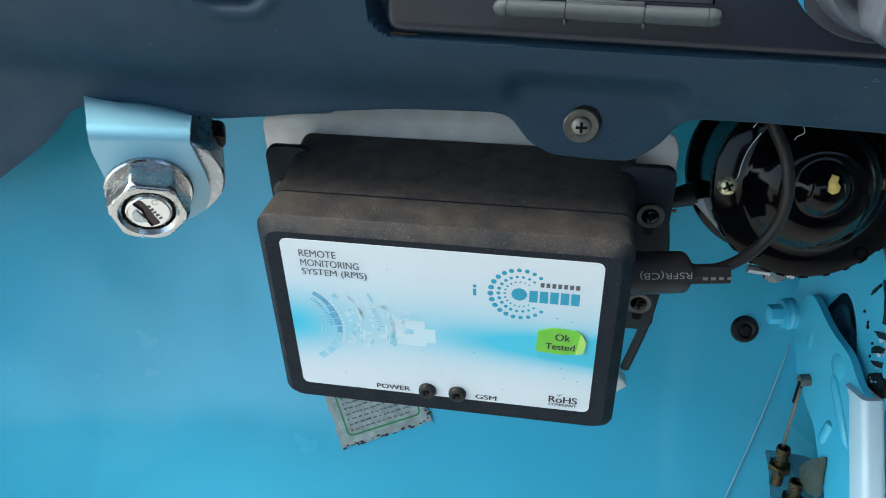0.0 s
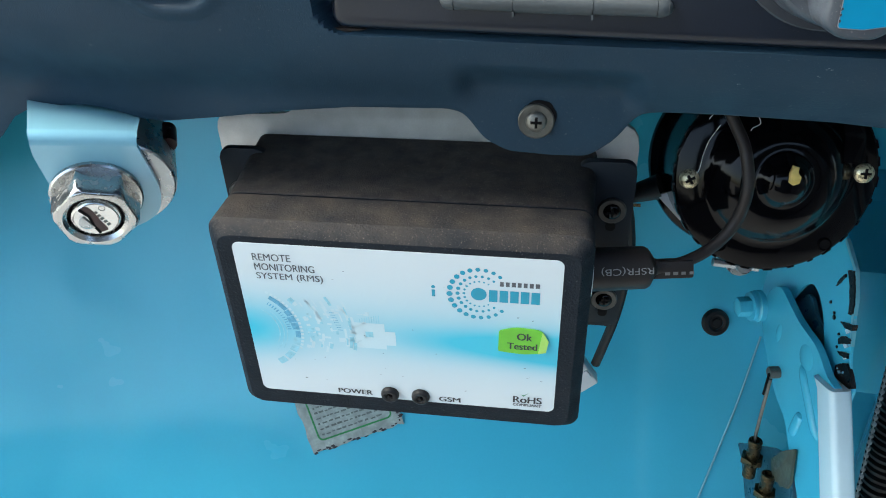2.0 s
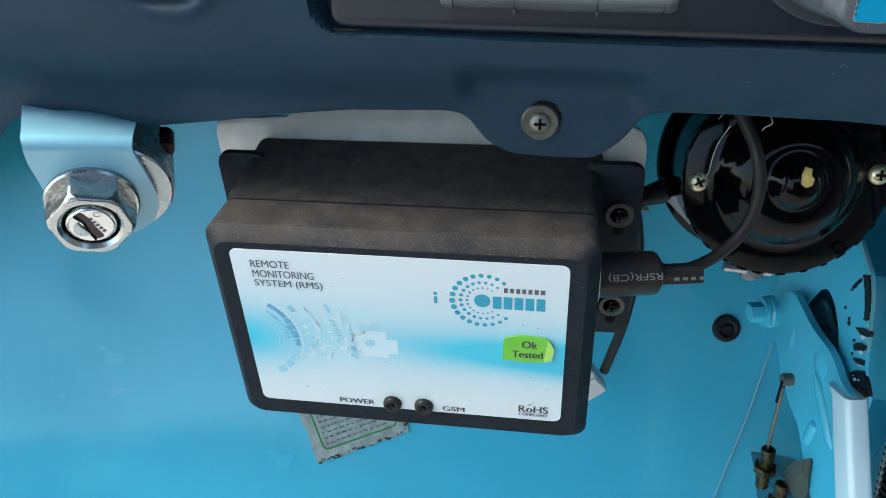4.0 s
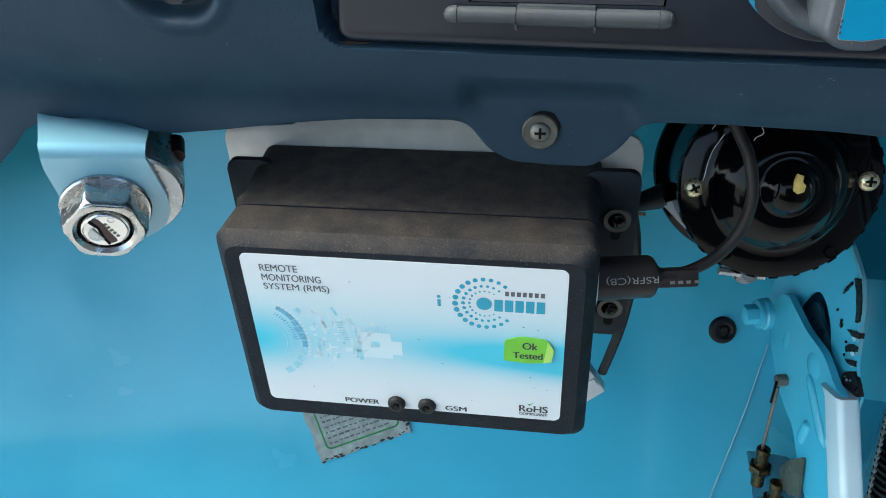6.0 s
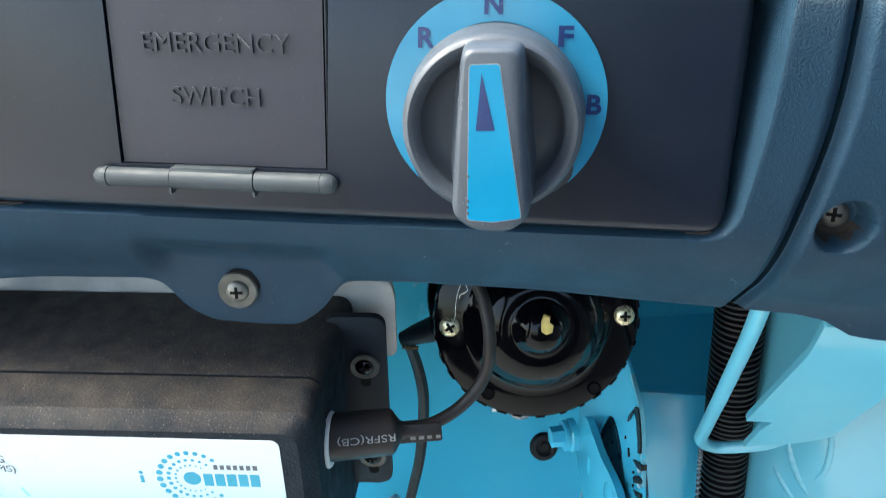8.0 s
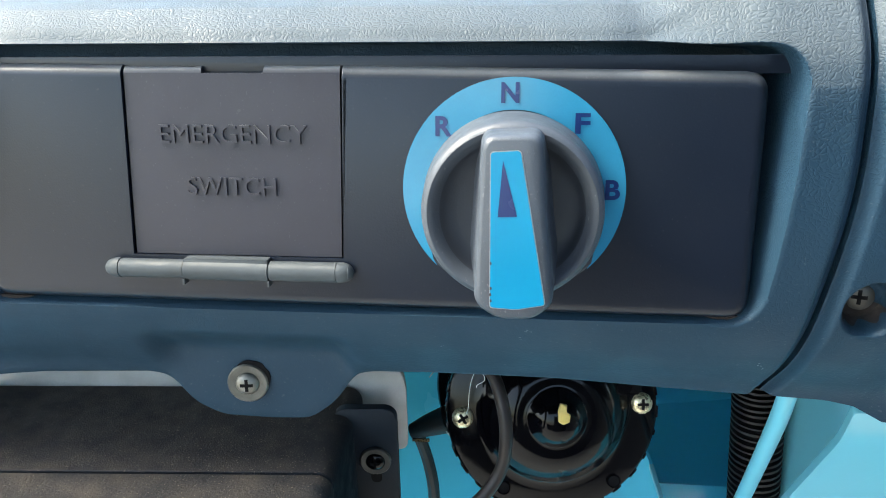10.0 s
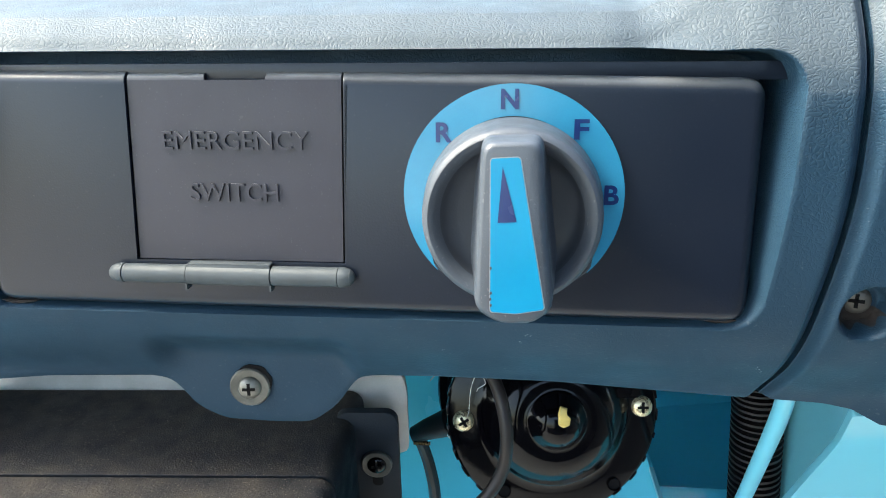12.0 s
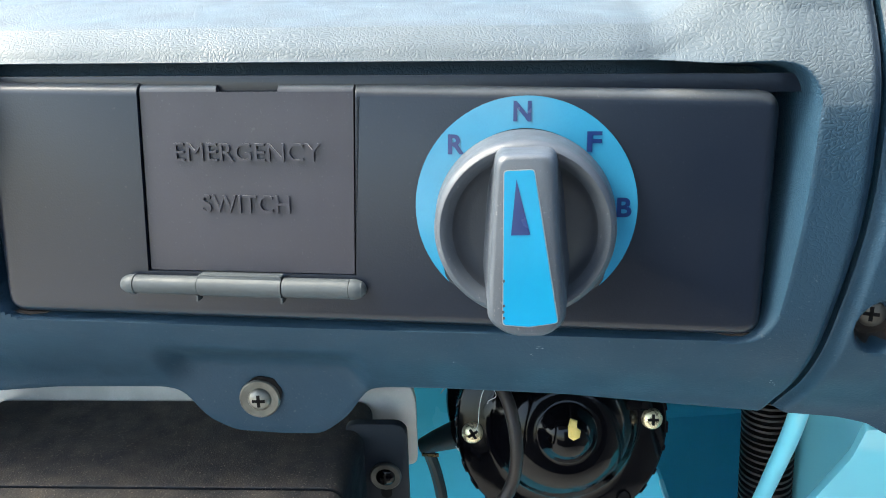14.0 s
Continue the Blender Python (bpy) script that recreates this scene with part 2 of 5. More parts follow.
def label_material():
    """A printed face: white sheet with a cyan band that swells and fades along it."""
    m = bpy.data.materials.new("label_print")
    m.use_nodes = True
    n, l = m.node_tree.nodes, m.node_tree.links
    b = n["Principled BSDF"]
    co, sep = n.new("ShaderNodeTexCoord"), n.new("ShaderNodeSeparateXYZ")
    l.new(co.outputs["Object"], sep.inputs[0])

    def op(kind, a, z=0.0):
        x = n.new("ShaderNodeMath")
        x.operation = kind
        for sock, v in ((x.inputs[0], a), (x.inputs[1], z)):
            if isinstance(v, (int, float)):
                sock.default_value = v
            else:
                l.new(v, sock)
        return x.outputs[0]

    def bell(source, centre, width):
        d = op("DIVIDE", op("SUBTRACT", source, centre), width)
        return op("POWER", 2.718, op("MULTIPLY", op("MULTIPLY", d, d), -1.0))

    x, z = sep.outputs[0], sep.outputs[2]
    left = op("MULTIPLY", bell(x, -0.066, 0.022), bell(z, -0.004, 0.013))
    shift = op("ADD", z, op("MULTIPLY", x, 0.03))
    right = op("MULTIPLY", bell(shift, -0.0035, 0.0085), op("MULTIPLY", op("ADD", x, 0.022), 22.0))
    right = op("MINIMUM", op("MAXIMUM", right, 0.0), 0.95)
    wide = op("MULTIPLY", bell(z, -0.001, 0.020), 0.42)
    amount = op("MINIMUM", op("ADD", op("MAXIMUM", left, right), op("MULTIPLY", wide, op("SUBTRACT", 1.0, op("MAXIMUM", left, right)))), 1.0)
    mix = n.new("ShaderNodeMix")
    mix.data_type = "RGBA"
    mix.inputs[6].default_value, mix.inputs[7].default_value = (0.555, 0.62, 0.655, 1), (0.015, 0.45, 0.62, 1)
    l.new(amount, mix.inputs[0])
    l.new(mix.outputs[2], b.inputs["Base Color"])
    t = n.new("ShaderNodeTexNoise")
    t.inputs["Scale"].default_value = 500
    l.new(co.outputs["Object"], t.inputs["Vector"])
    bp = n.new("ShaderNodeBump")
    bp.inputs["Strength"].default_value, bp.inputs["Distance"].default_value = 0.04, 0.0003
    l.new(t.outputs[0], bp.inputs["Height"])
    l.new(bp.outputs[0], b.inputs["Normal"])
    b.inputs["Roughness"].default_value = 0.36
    return m


M["label"] = label_material()


# ---- building helpers ----
def smooth(a, b, x):
    t = min(1.0, max(0.0, (x - a) / (b - a)))
    return t * t * (3 - 2 * t)


def mesh_of(bm, name, shade=35):
    bmesh.ops.recalc_face_normals(bm, faces=bm.faces)
    me = bpy.data.meshes.new(name)
    bm.to_mesh(me)
    bm.free()
    for p in me.polygons:
        p.use_smooth = len(p.vertices) <= 6
    me.set_sharp_from_angle(angle=radians(shade))
    return me


def thing(name, label, category, m=None, group="", kind=""):
    ob = new(name)
    ob.empty_display_size = 0.02
    if m:
        ob.matrix_world = m
    return tagged(ob, label, category, group, kind)


def part(name, bm, material, parent, label="", shade=35, at=None):
    ob = new(name, mesh_of(bm, name, shade))
    ob.data.materials.append(material)
    ob.parent = parent
    if at:
        ob.matrix_local = at
    if label:
        tagged(ob, label)
    return ob


def solid(name, bm, material, label, category, kind="", shade=35, m=None):
    ob = new(name, mesh_of(bm, name, shade))
    ob.data.materials.append(material)
    if m:
        ob.matrix_world = m
    return tagged(ob, label, category, "", kind)


def rrect(x0, z0, x1, z1, r, n=5):
    out = []
    for cx, cz, a0 in ((x1 - r, z1 - r, 0), (x0 + r, z1 - r, 90), (x0 + r, z0 + r, 180), (x1 - r, z0 + r, 270)):
        for k in range(n + 1):
            a = radians(a0 + 90 * k / n)
            out.append((cx + r * math.cos(a), cz + r * math.sin(a)))
    return out


def circle(cx, cz, r, n=24):
    return [(cx + r * math.cos(2 * math.pi * k / n), cz + r * math.sin(2 * math.pi * k / n)) for k in range(n)]


def rounded(points, r, n=4):
    """A polygon with its corners rounded; r may be one radius or one for each corner."""
    out, count = [], len(points)
    for k, p in enumerate(points):
        p, a, b = Vector(p), Vector(points[k - 1]), Vector(points[(k + 1) % count])
        rk = r[k] if isinstance(r, (list, tuple)) else r
        u, v = (a - p), (b - p)
        d = min(rk, u.length * 0.45, v.length * 0.45)
        s, e = p + u.normalized() * d, p + v.normalized() * d
        for i in range(n + 1):
            t = i / n
            q = s * (1 - t) ** 2 + p * 2 * t * (1 - t) + e * t * t
            out.append((q.x, q.y))
    return out


def prism(loop, y0, y1, bevel=0.0, holes=(), seg=2, bm=None, back=False):
    """An outline in x and z, drawn out from y0 (front) to y1 (back), with its front rim rounded."""
    bm = bm or bmesh.new()
    if holes:
        rings = []
        for ring in (loop, *holes):
            vs = [bm.verts.new((x, y0, z)) for x, z in ring]
            rings.append([bm.edges.new((vs[i - 1], vs[i])) for i in range(len(vs))])
        got = bmesh.ops.triangle_fill(bm, use_beauty=True, use_dissolve=False, edges=[e for r in rings for e in r])
        front = [f for f in got["geom"] if isinstance(f, bmesh.types.BMFace)]
        ex = bmesh.ops.extrude_face_region(bm, geom=front, use_keep_orig=True)
        bmesh.ops.translate(bm, verts=[v for v in ex["geom"] if isinstance(v, bmesh.types.BMVert)], vec=(0, y1 - y0, 0))
        return bm
    a = [bm.verts.new((x, y0, z)) for x, z in loop]
    b = [bm.verts.new((x, y1, z)) for x, z in loop]
    bm.faces.new(a)
    bm.faces.new(b[::-1])
    for i in range(len(a)):
        bm.faces.new((a[i - 1], b[i - 1], b[i], a[i]))
    if bevel:
        rim = [bm.edges.get((a[i - 1], a[i])) for i in range(len(a))]
        if back:
            rim += [bm.edges.get((b[i - 1], b[i])) for i in range(len(b))]
        bmesh.ops.bevel(bm, geom=rim, offset=bevel, segments=seg, profile=0.5, affect="EDGES", clamp_overlap=True)
    return bm


def lathe(profile, n=32, bm=None, wobble=None):
    """A profile of (radius, y) turned about the y axis; it is closed where the radius is zero."""
    bm = bm or bmesh.new()
    rings = []
    for r, y in profile:
        if r <= 1e-7:
            rings.append([bm.verts.new((0, y, 0))])
        else:
            rings.append([bm.verts.new((r * math.cos(2 * math.pi * k / n), y, r * math.sin(2 * math.pi * k / n))) for k in range(n)])
    for p, q in zip(rings, rings[1:]):
        for k in range(n):
            j = (k + 1) % n
            if len(p) == 1 and len(q) > 1:
                bm.faces.new((p[0], q[k], q[j]))
            elif len(q) == 1 and len(p) > 1:
                bm.faces.new((p[k], p[j], q[0]))
            elif len(p) > 1:
                bm.faces.new((p[k], p[j], q[j], q[k]))
    return bm


def curve_through(points, n=8):
    """A smooth line through the points."""
    pts = [Vector(p) for p in points]
    ext = [pts[0] * 2 - pts[1], *pts, pts[-1] * 2 - pts[-2]]
    out = []
    for i in range(1, len(ext) - 2):
        p0, p1, p2, p3 = ext[i - 1:i + 3]
        for k in range(n):
            t = k / n
            out.append(0.5 * (2 * p1 + (p2 - p0) * t + (2 * p0 - 5 * p1 + 4 * p2 - p3) * t * t + (3 * p1 - p0 - 3 * p2 + p3) * t ** 3))
    return out + [pts[-1]]


def tube(line, radius, n=10, bm=None, flat=1.0):
    """A round bar along a line; radius is a number or a function of the part of the way along."""
    bm = bm or bmesh.new()
    rings, side = [], None
    for i, p in enumerate(line):
        d = (line[min(i + 1, len(line) - 1)] - line[max(i - 1, 0)]).normalized()
        if side is None:
            side = d.orthogonal().normalized()
        side = (side - d * side.dot(d)).normalized()
        up = d.cross(side)
        r = radius(i / (len(line) - 1)) if callable(radius) else radius
        rings.append([bm.verts.new(p + side * (r * math.cos(2 * math.pi * k / n)) + up * (r * flat * math.sin(2 * math.pi * k / n))) for k in range(n)])
    for a, b in zip(rings, rings[1:]):
        for k in range(n):
            bm.faces.new((a[k], a[(k + 1) % n], b[(k + 1) % n], b[k]))
    bm.faces.new(rings[0][::-1])
    bm.faces.new(rings[-1])
    return bm


def box(x0, y0, z0, x1, y1, z1, bevel=0.0, bm=None):
    own = bmesh.new()
    bmesh.ops.create_cube(own, size=1, matrix=Matrix.LocRotScale(((x0 + x1) / 2, (y0 + y1) / 2, (z0 + z1) / 2), None, (abs(x1 - x0), abs(y1 - y0), abs(z1 - z0))))
    if bevel:
        bmesh.ops.bevel(own, geom=own.edges[:], offset=bevel, segments=2, profile=0.5, affect="EDGES", clamp_overlap=True)
    if bm is None:
        return own
    tmp = bpy.data.meshes.new("tmp")
    own.to_mesh(tmp)
    own.free()
    bm.from_mesh(tmp)
    bpy.data.meshes.remove(tmp)
    return bm


def sheet(columns, rows, place, bm=None):
    """A grid of faces; place(i, j) gives each corner."""
    bm = bm or bmesh.new()
    v = [[bm.verts.new(place(i, j)) for j in range(rows)] for i in range(columns)]
    for i in range(columns - 1):
        for j in range(rows - 1):
            bm.faces.new((v[i][j], v[i + 1][j], v[i + 1][j + 1], v[i][j + 1]))
    return bm


def words(name, body, x0, z0, width, height, y, material, parent, depth=0.0, spin=0, label="", weight=0.0, bold=0.0):
    """Writing in the built-in font, its box set to x0, z0, width and height, facing -y."""
    cu = bpy.data.curves.new(name, "FONT")
    cu.body, cu.extrude, cu.offset = body, 0.02 if depth else 0.0, weight
    tmp = new(name + "_tmp", cu)
    bpy.context.view_layer.update()
    me = bpy.data.meshes.new_from_object(tmp)
    bpy.data.objects.remove(tmp)
    co = np.array([v.co[:] for v in me.vertices])
    lo, hi = co.min(0), co.max(0)
    for v in me.vertices:
        a, c = (v.co.x - lo[0]) / (hi[0] - lo[0]), (v.co.y - lo[1]) / (hi[1] - lo[1])
        if spin:
            a, c = 1 - a, 1 - c
        d = -depth * (v.co.z > 0) if depth else 0
        v.co = (x0 + a * width, y + d, z0 + c * height)
    if bold:
        b = bmesh.new()
        b.from_mesh(me)
        twin = bmesh.ops.duplicate(b, geom=b.verts[:] + b.edges[:] + b.faces[:])["geom"]
        bmesh.ops.translate(b, vec=(bold, -0.00002, 0), verts=[g for g in twin if isinstance(g, bmesh.types.BMVert)])
        b.to_mesh(me)
        b.free()
    me.name = name
    ob = new(name, me)
    ob.data.materials.clear()
    ob.data.materials.append(material)
    ob.parent = parent
    if label:
        tagged(ob, label)
    return ob


def flat(loops, y, bm=None):
    """Flat printed shapes at depth y, facing -y."""
    bm = bm or bmesh.new()
    for loop in loops:
        bm.faces.new([bm.verts.new((x, y, z)) for x, z in loop])
    return bm


def bars(x0, z0, width, height, count, gap, y, rng):
    """Plain bars in place of writing that is not lettered."""
    out, x = [], x0
    w = (width - gap * (count - 1)) / count
    for k in range(count):
        ww = w * rng.uniform(0.85, 1.0)
        out.append([(x, z0), (x + ww, z0), (x + ww, z0 + height), (x, z0 + height)])
        x += w + gap
    return flat(out, y)


def axes(origin, x, y, z):
    m = Matrix((x, y, z)).transposed().to_4x4()
    m.translation = origin
    return m


def facing(origin, out, roll=0.0):
    """A pose whose local -y looks along out and whose z stays up."""
    y = -Vector(out).normalized()
    x = y.cross(Vector((0, 0, 1))).normalized()
    return axes(origin, x, y, x.cross(y)) @ pose(0, 0, 0, 0, roll, 0)


def cross_screw(name, parent, at, r, washer, material, dome=0.5, washer_material=None):
    """A cross-recess pan-head screw on its washer, looking along local -y."""
    h = r * dome
    head = bmesh.new()
    lathe([(0, -h), (r * 0.45, -h * 0.97), (r * 0.8, -h * 0.75), (r * 0.97, -h * 0.4), (r, 0), (r, 0.001), (0, 0.001)], 24, head)
    s = part(name, head, material, parent, at=at)
    cross = bmesh.new()
    k = r * 0.13
    for a, b in ((r * 0.52, k), (k, r * 0.52)):
        box(-a, -h * 1.04, -b, a, -h * 0.7, b, bm=cross)
    part("cross_slot", cross, M["dark"], s)
    if washer:
        part("washer", lathe([(r * 0.6, -0.0006), (washer * 0.93, -0.0009), (washer, -0.0004), (washer, 0.0006), (r * 0.6, 0.0006)], 32), washer_material or material, s)
    return s


# ---- the cab: sheet-metal nose, with unseen ground, floor, roof and walls ----
# out of view; pale so that it throws daylight up into the cab
solid("ground", sheet(9, 9, lambda i, j: ((i - 4) * 15.0, (j - 4) * 15.0, -0.38)), M["ground"], "unseen pale concrete ground under the vehicle, bouncing daylight", "ground", "structure")


def nose(x, z):
    """The depth of the curved sheet that closes the foot space."""
    y = 0.4531 + 0.27 * (x - 0.11)
    if x < -0.2:
        y -= 1.2 * (x + 0.2) ** 2
    if x > 0.3:
        y -= 0.9 * (x - 0.3) ** 2
    if z > 0.5 - 0.025 * smooth(0.12, 0.15, x):
        return min(0.55, y + 0.05 + 0.06 * smooth(0.12, 0.15, x) + 0.125 * (1 - math.exp(-max(0.0, z - 0.5) * 4)))
    if z < 0.25:
        y -= 1.3 * (0.25 - z) ** 2
    return y + 0.5 * (z - 0.4)


def nose_sheet():
    bm = sheet(76, 56, lambda i, j: (-0.55 + i * 0.02, nose(-0.55 + i * 0.02, j * 0.0155), j * 0.0155))
    sheet(76, 56, lambda i, j: (-0.55 + i * 0.02, nose(-0.55 + i * 0.02, j * 0.0155) + 0.004, j * 0.0155), bm)
    return bm


solid("wall_front", nose_sheet(), M["paint"], "glossy light-blue painted sheet-metal front of the foot space", "wall", "structure")
# unseen floor, its grey raised to bounce light onto the lower sheet
solid("floor", box(-0.55, -1.1, -0.03, 0.95, 0.4, 0.0), M["mat_floor"], "unseen grey cab floor, paled to bounce light", "floor", "structure")
# unseen roof and low back wall, sized to block light from above and behind
solid("ceiling", box(-0.55, -1.15, 1.36, 0.95, -0.10, 1.385, 0.01), M["cab_dark"], "unseen dark cab roof, sized to block overhead light", "ceiling", "structure")
solid("wall_back", box(-0.55, -1.14, 0.0, 0.95, -1.1, 0.50), M["cab_dark"], "unseen low black wall behind, its height set by the light", "wall", "structure")
# unseen walls added to cut the light from behind right and the right
solid("wall_back_upper", box(0.12, -1.14, 0.50, 0.95, -1.1, 1.08), M["cab_dark"], "unseen black wall added behind right to hold back light", "wall", "structure")
solid("wall_right", box(0.95, -1.14, 0.0, 0.98, 0.30, 1.10), M["cab_grey"], "unseen dark grey wall added on the right to hold back light", "wall", "structure")
solid("crossmember", box(0.15, 0.43, 0.3695, 0.42, 0.56, 0.469, 0.003), M["paint"], "blue painted crossmember of the front frame", "frame", "structure")


# ---- dashboard ----
EDGE_X = [-0.45, -0.30, -0.2444, -0.2260, -0.2072, -0.1933, -0.1803, -0.168, -0.1578, -0.1315, -0.1015, -0.0757, -0.0377, -0.0313,
          -0.0245, -0.0155, 0.001, 0.0143, 0.0233, 0.0304, 0.036, 0.0576, 0.0928, 0.1271, 0.1572, 0.1735, 0.1842, 0.1895, 0.1937, 0.2024, 0.23, 0.40]
EDGE_Z = [0.520, 0.566, 0.602, 0.6200, 0.6233, 0.6244, 0.6231, 0.6200, 0.6194, 0.6230, 0.6278, 0.6310, 0.6330, 0.6312,
          0.6220, 0.6175, 0.6170, 0.6176, 0.6246, 0.6354, 0.6370, 0.6376, 0.6371, 0.6343, 0.6331, 0.6322, 0.6300, 0.6272, 0.6248, 0.6238, 0.622, 0.60]
FACE_Z = [0.54, 0.60, 0.630, 0.636, 0.641, 0.647, 0.655, 0.664, 0.70, 0.730, 0.80]
FACE_Y = [0.2640, 0.2628, 0.2620, 0.2605, 0.2570, 0.2525, 0.2480, 0.2445, 0.2385, 0.2335, 0.2300]
SEAM_Z = [0.55, 0.633, 0.6410, 0.6540, 0.6695, 0.6819, 0.6965, 0.7099, 0.7276, 0.755, 0.835]
SEAM_X = [0.116, 0.1535, 0.1570, 0.1586, 0.1600, 0.1613, 0.1620, 0.1615, 0.1594, 0.156, 0.150]


def low_edge(x):
    return sum(float(np.interp(x + d, EDGE_X, EDGE_Z)) for d in (-0.0025, -0.001, 0, 0.001, 0.0025)) / 5


def face_y(z):
    return sum(float(np.interp(z + d, FACE_Z, FACE_Y)) for d in (-0.004, -0.002, 0, 0.002, 0.004)) / 5


def seam_x(z):
    return sum(float(np.interp(z + d, SEAM_Z, SEAM_X)) for d in (-0.004, 0, 0.004)) / 3


def panel_y(z):
    return 0.2445 + 0.1 * (z - 0.672)


def round_box(x, z, x0, z0, x1, z1, r):
    qx, qz = abs(x - (x0 + x1) / 2) - (x1 - x0) / 2 + r, abs(z - (z0 + z1) / 2) - (z1 - z0) / 2 + r
    return math.hypot(max(qx, 0), max(qz, 0)) + min(max(qx, qz), 0) - r


NOSE_L = [(0.73, 0.2342), (0.7335, 0.2385), (0.7360, 0.2435), (0.7376, 0.2475), (0.7386, 0.2498), (0.7420, 0.2530), (0.7462, 0.2600)]
NOSE_R = [(0.730, 0.2337), (0.7352, 0.2340), (0.7405, 0.2352), (0.7465, 0.2378), (0.754, 0.2420), (0.762, 0.2475), (0.771, 0.2545)]
SHELF_L = [(0.7462, 0.2600), (0.7477, 0.2670), (0.7504, 0.287), (0.7536, 0.313), (0.760, 0.36), (0.785, 0.47), (0.82, 0.56)]
SHELF_R = [(0.771, 0.2545), (0.778, 0.264), (0.785, 0.279), (0.792, 0.305), (0.80, 0.36), (0.81, 0.46), (0.832, 0.560)]


def along(points, s):
    k = s * (len(points) - 1)
    i = min(int(k), len(points) - 2)
    p = [Vector(points[max(0, min(len(points) - 1, i + d))]) for d in (-1, 0, 1, 2)]
    t = k - i
    q = 0.5 * (2 * p[1] + (p[2] - p[0]) * t + (2 * p[0] - 5 * p[1] + 4 * p[2] - p[3]) * t * t + (3 * p[1] - p[0] - 3 * p[2] + p[3]) * t ** 3)
    return q.y, q.x


def column(x):
    """The dashboard's section at x, from the inside of its lower lip up to the shelf: places (y, z)."""
    zb = low_edge(x)
    out = [(0.2660, zb + 0.03), (0.2652, zb + 0.003), (0.2646, zb + 0.0003)]
    tab = smooth(-0.036, -0.026, x) * (1 - smooth(0.024, 0.034, x))
    for k in range(14):
        z = zb + (0.648 - zb) * k / 14
        y = face_y(z)
        w = tab * (1 - smooth(0.640, 0.656, z))
        out.append((y + (0.2612 - y) * w + (0.0006 if k == 0 else 0), z))
    for k in range(110):
        z = 0.648 + 0.082 * k / 110
        y = face_y(z)
        w = tab * (1 - smooth(0.640, 0.656, z))
        out.append((y + (0.2612 - y) * w, z))
    mix = smooth(0.108, 0.142, x)
    for left, right, n in ((NOSE_L, NOSE_R, 150), (SHELF_L, SHELF_R, 30)):
        for k in range(n + (n == 30)):
            (ya, za), (yb, zb2) = along(left, k / n), along(right, k / n)
            out.append((ya + (yb - ya) * mix, za + (zb2 - za) * mix))
    return out


def pressed(x, y, z):
    """Pushes the recess of the switch panel and the small pocket into the face."""
    if y > 0.27 or z > 0.76:
        return y
    soft = 0.0014 + 0.0012 * smooth(0.138, 0.148, x)
    crisp = max(1 - smooth(0.670, 0.680, z), 1 - smooth(-0.076, -0.068, x), smooth(0.726, 0.733, z) * (1 - smooth(0.120, 0.138, x))) * (1 - smooth(0.126, 0.138, x))
    lo, hi = -0.0026 + 0.3 * (soft - 0.0014), soft
    k = 1 - smooth(lo + (-0.0012 - lo) * crisp, hi + (0.0004 - hi) * crisp, round_box(x, z, -0.0786, 0.6650, 0.1470, 0.7380, 0.010))
    y += (max(y, panel_y(z) + 0.009) - y) * k
    d = round_box(x, z, -0.1465, 0.6735, -0.1135, 0.712, 0.013)
    y += 0.007 * (1 - smooth(-0.0035, 0.0015, d))
    y -= 0.0012 * (1 - smooth(0.0, 0.004, abs(d - 0.003)))
    return y


def lean(x, y, z):
    """The upright beyond the panel tips back towards its top and spreads as it does."""
    d = 0.016 * min(1.0, max(0.0, (z - 0.660) / 0.090)) ** 1.9 * smooth(0.100, 0.140, x)
    s = d / (y - 0.054)
    return x + (x - 0.080) * s, y + d, z + (z - 0.759) * s


def fascia():
    xs = [-0.56, -0.53, -0.50, -0.47] + [-0.45 + 0.01 * k for k in range(26)] + [-0.199 + 0.0015 * k for k in range(193)] + [0.0900 + 0.00076 * k for k in range(102)]
    cols = [column(x) for x in xs]
    last = len(xs) - 1

    def place(i, j):
        if i > last:
            x, (y, z) = seam_x(cols[last][j][1]), cols[last][j]
            return lean(x, y + 0.014, z)
        x, (y, z) = xs[i], cols[i][j]
        y = pressed(x, y, z)
        if x > 0.13:
            x = 0.13 + (x - 0.13) / (xs[-1] - 0.13) * (seam_x(z) - 0.13)
            y += 0.0035 * smooth(seam_x(z) - 0.0042, seam_x(z), x) ** 2
        return lean(x, y, z)

    return sheet(len(xs) + 1, len(cols[0]), place)


PIT_X, PIT_Z = 0.1728, 0.6706


def end_y(x, z, y):
    """The end moulding's depth: it rolls in at the joint, falls away outward and has a screw pit."""
    s = seam_x(z) + 0.0016
    y += 0.0035 * (1 - smooth(s, s + 0.0045, x)) ** 2 + 0.6 * min(max(0, x - 0.2), 0.15) ** 2
    d = math.hypot(x - PIT_X - 0.0004, (z - PIT_Z + 0.0004) * 0.9)
    return y + 0.0085 * (1 - smooth(0.0052, 0.0080, d))


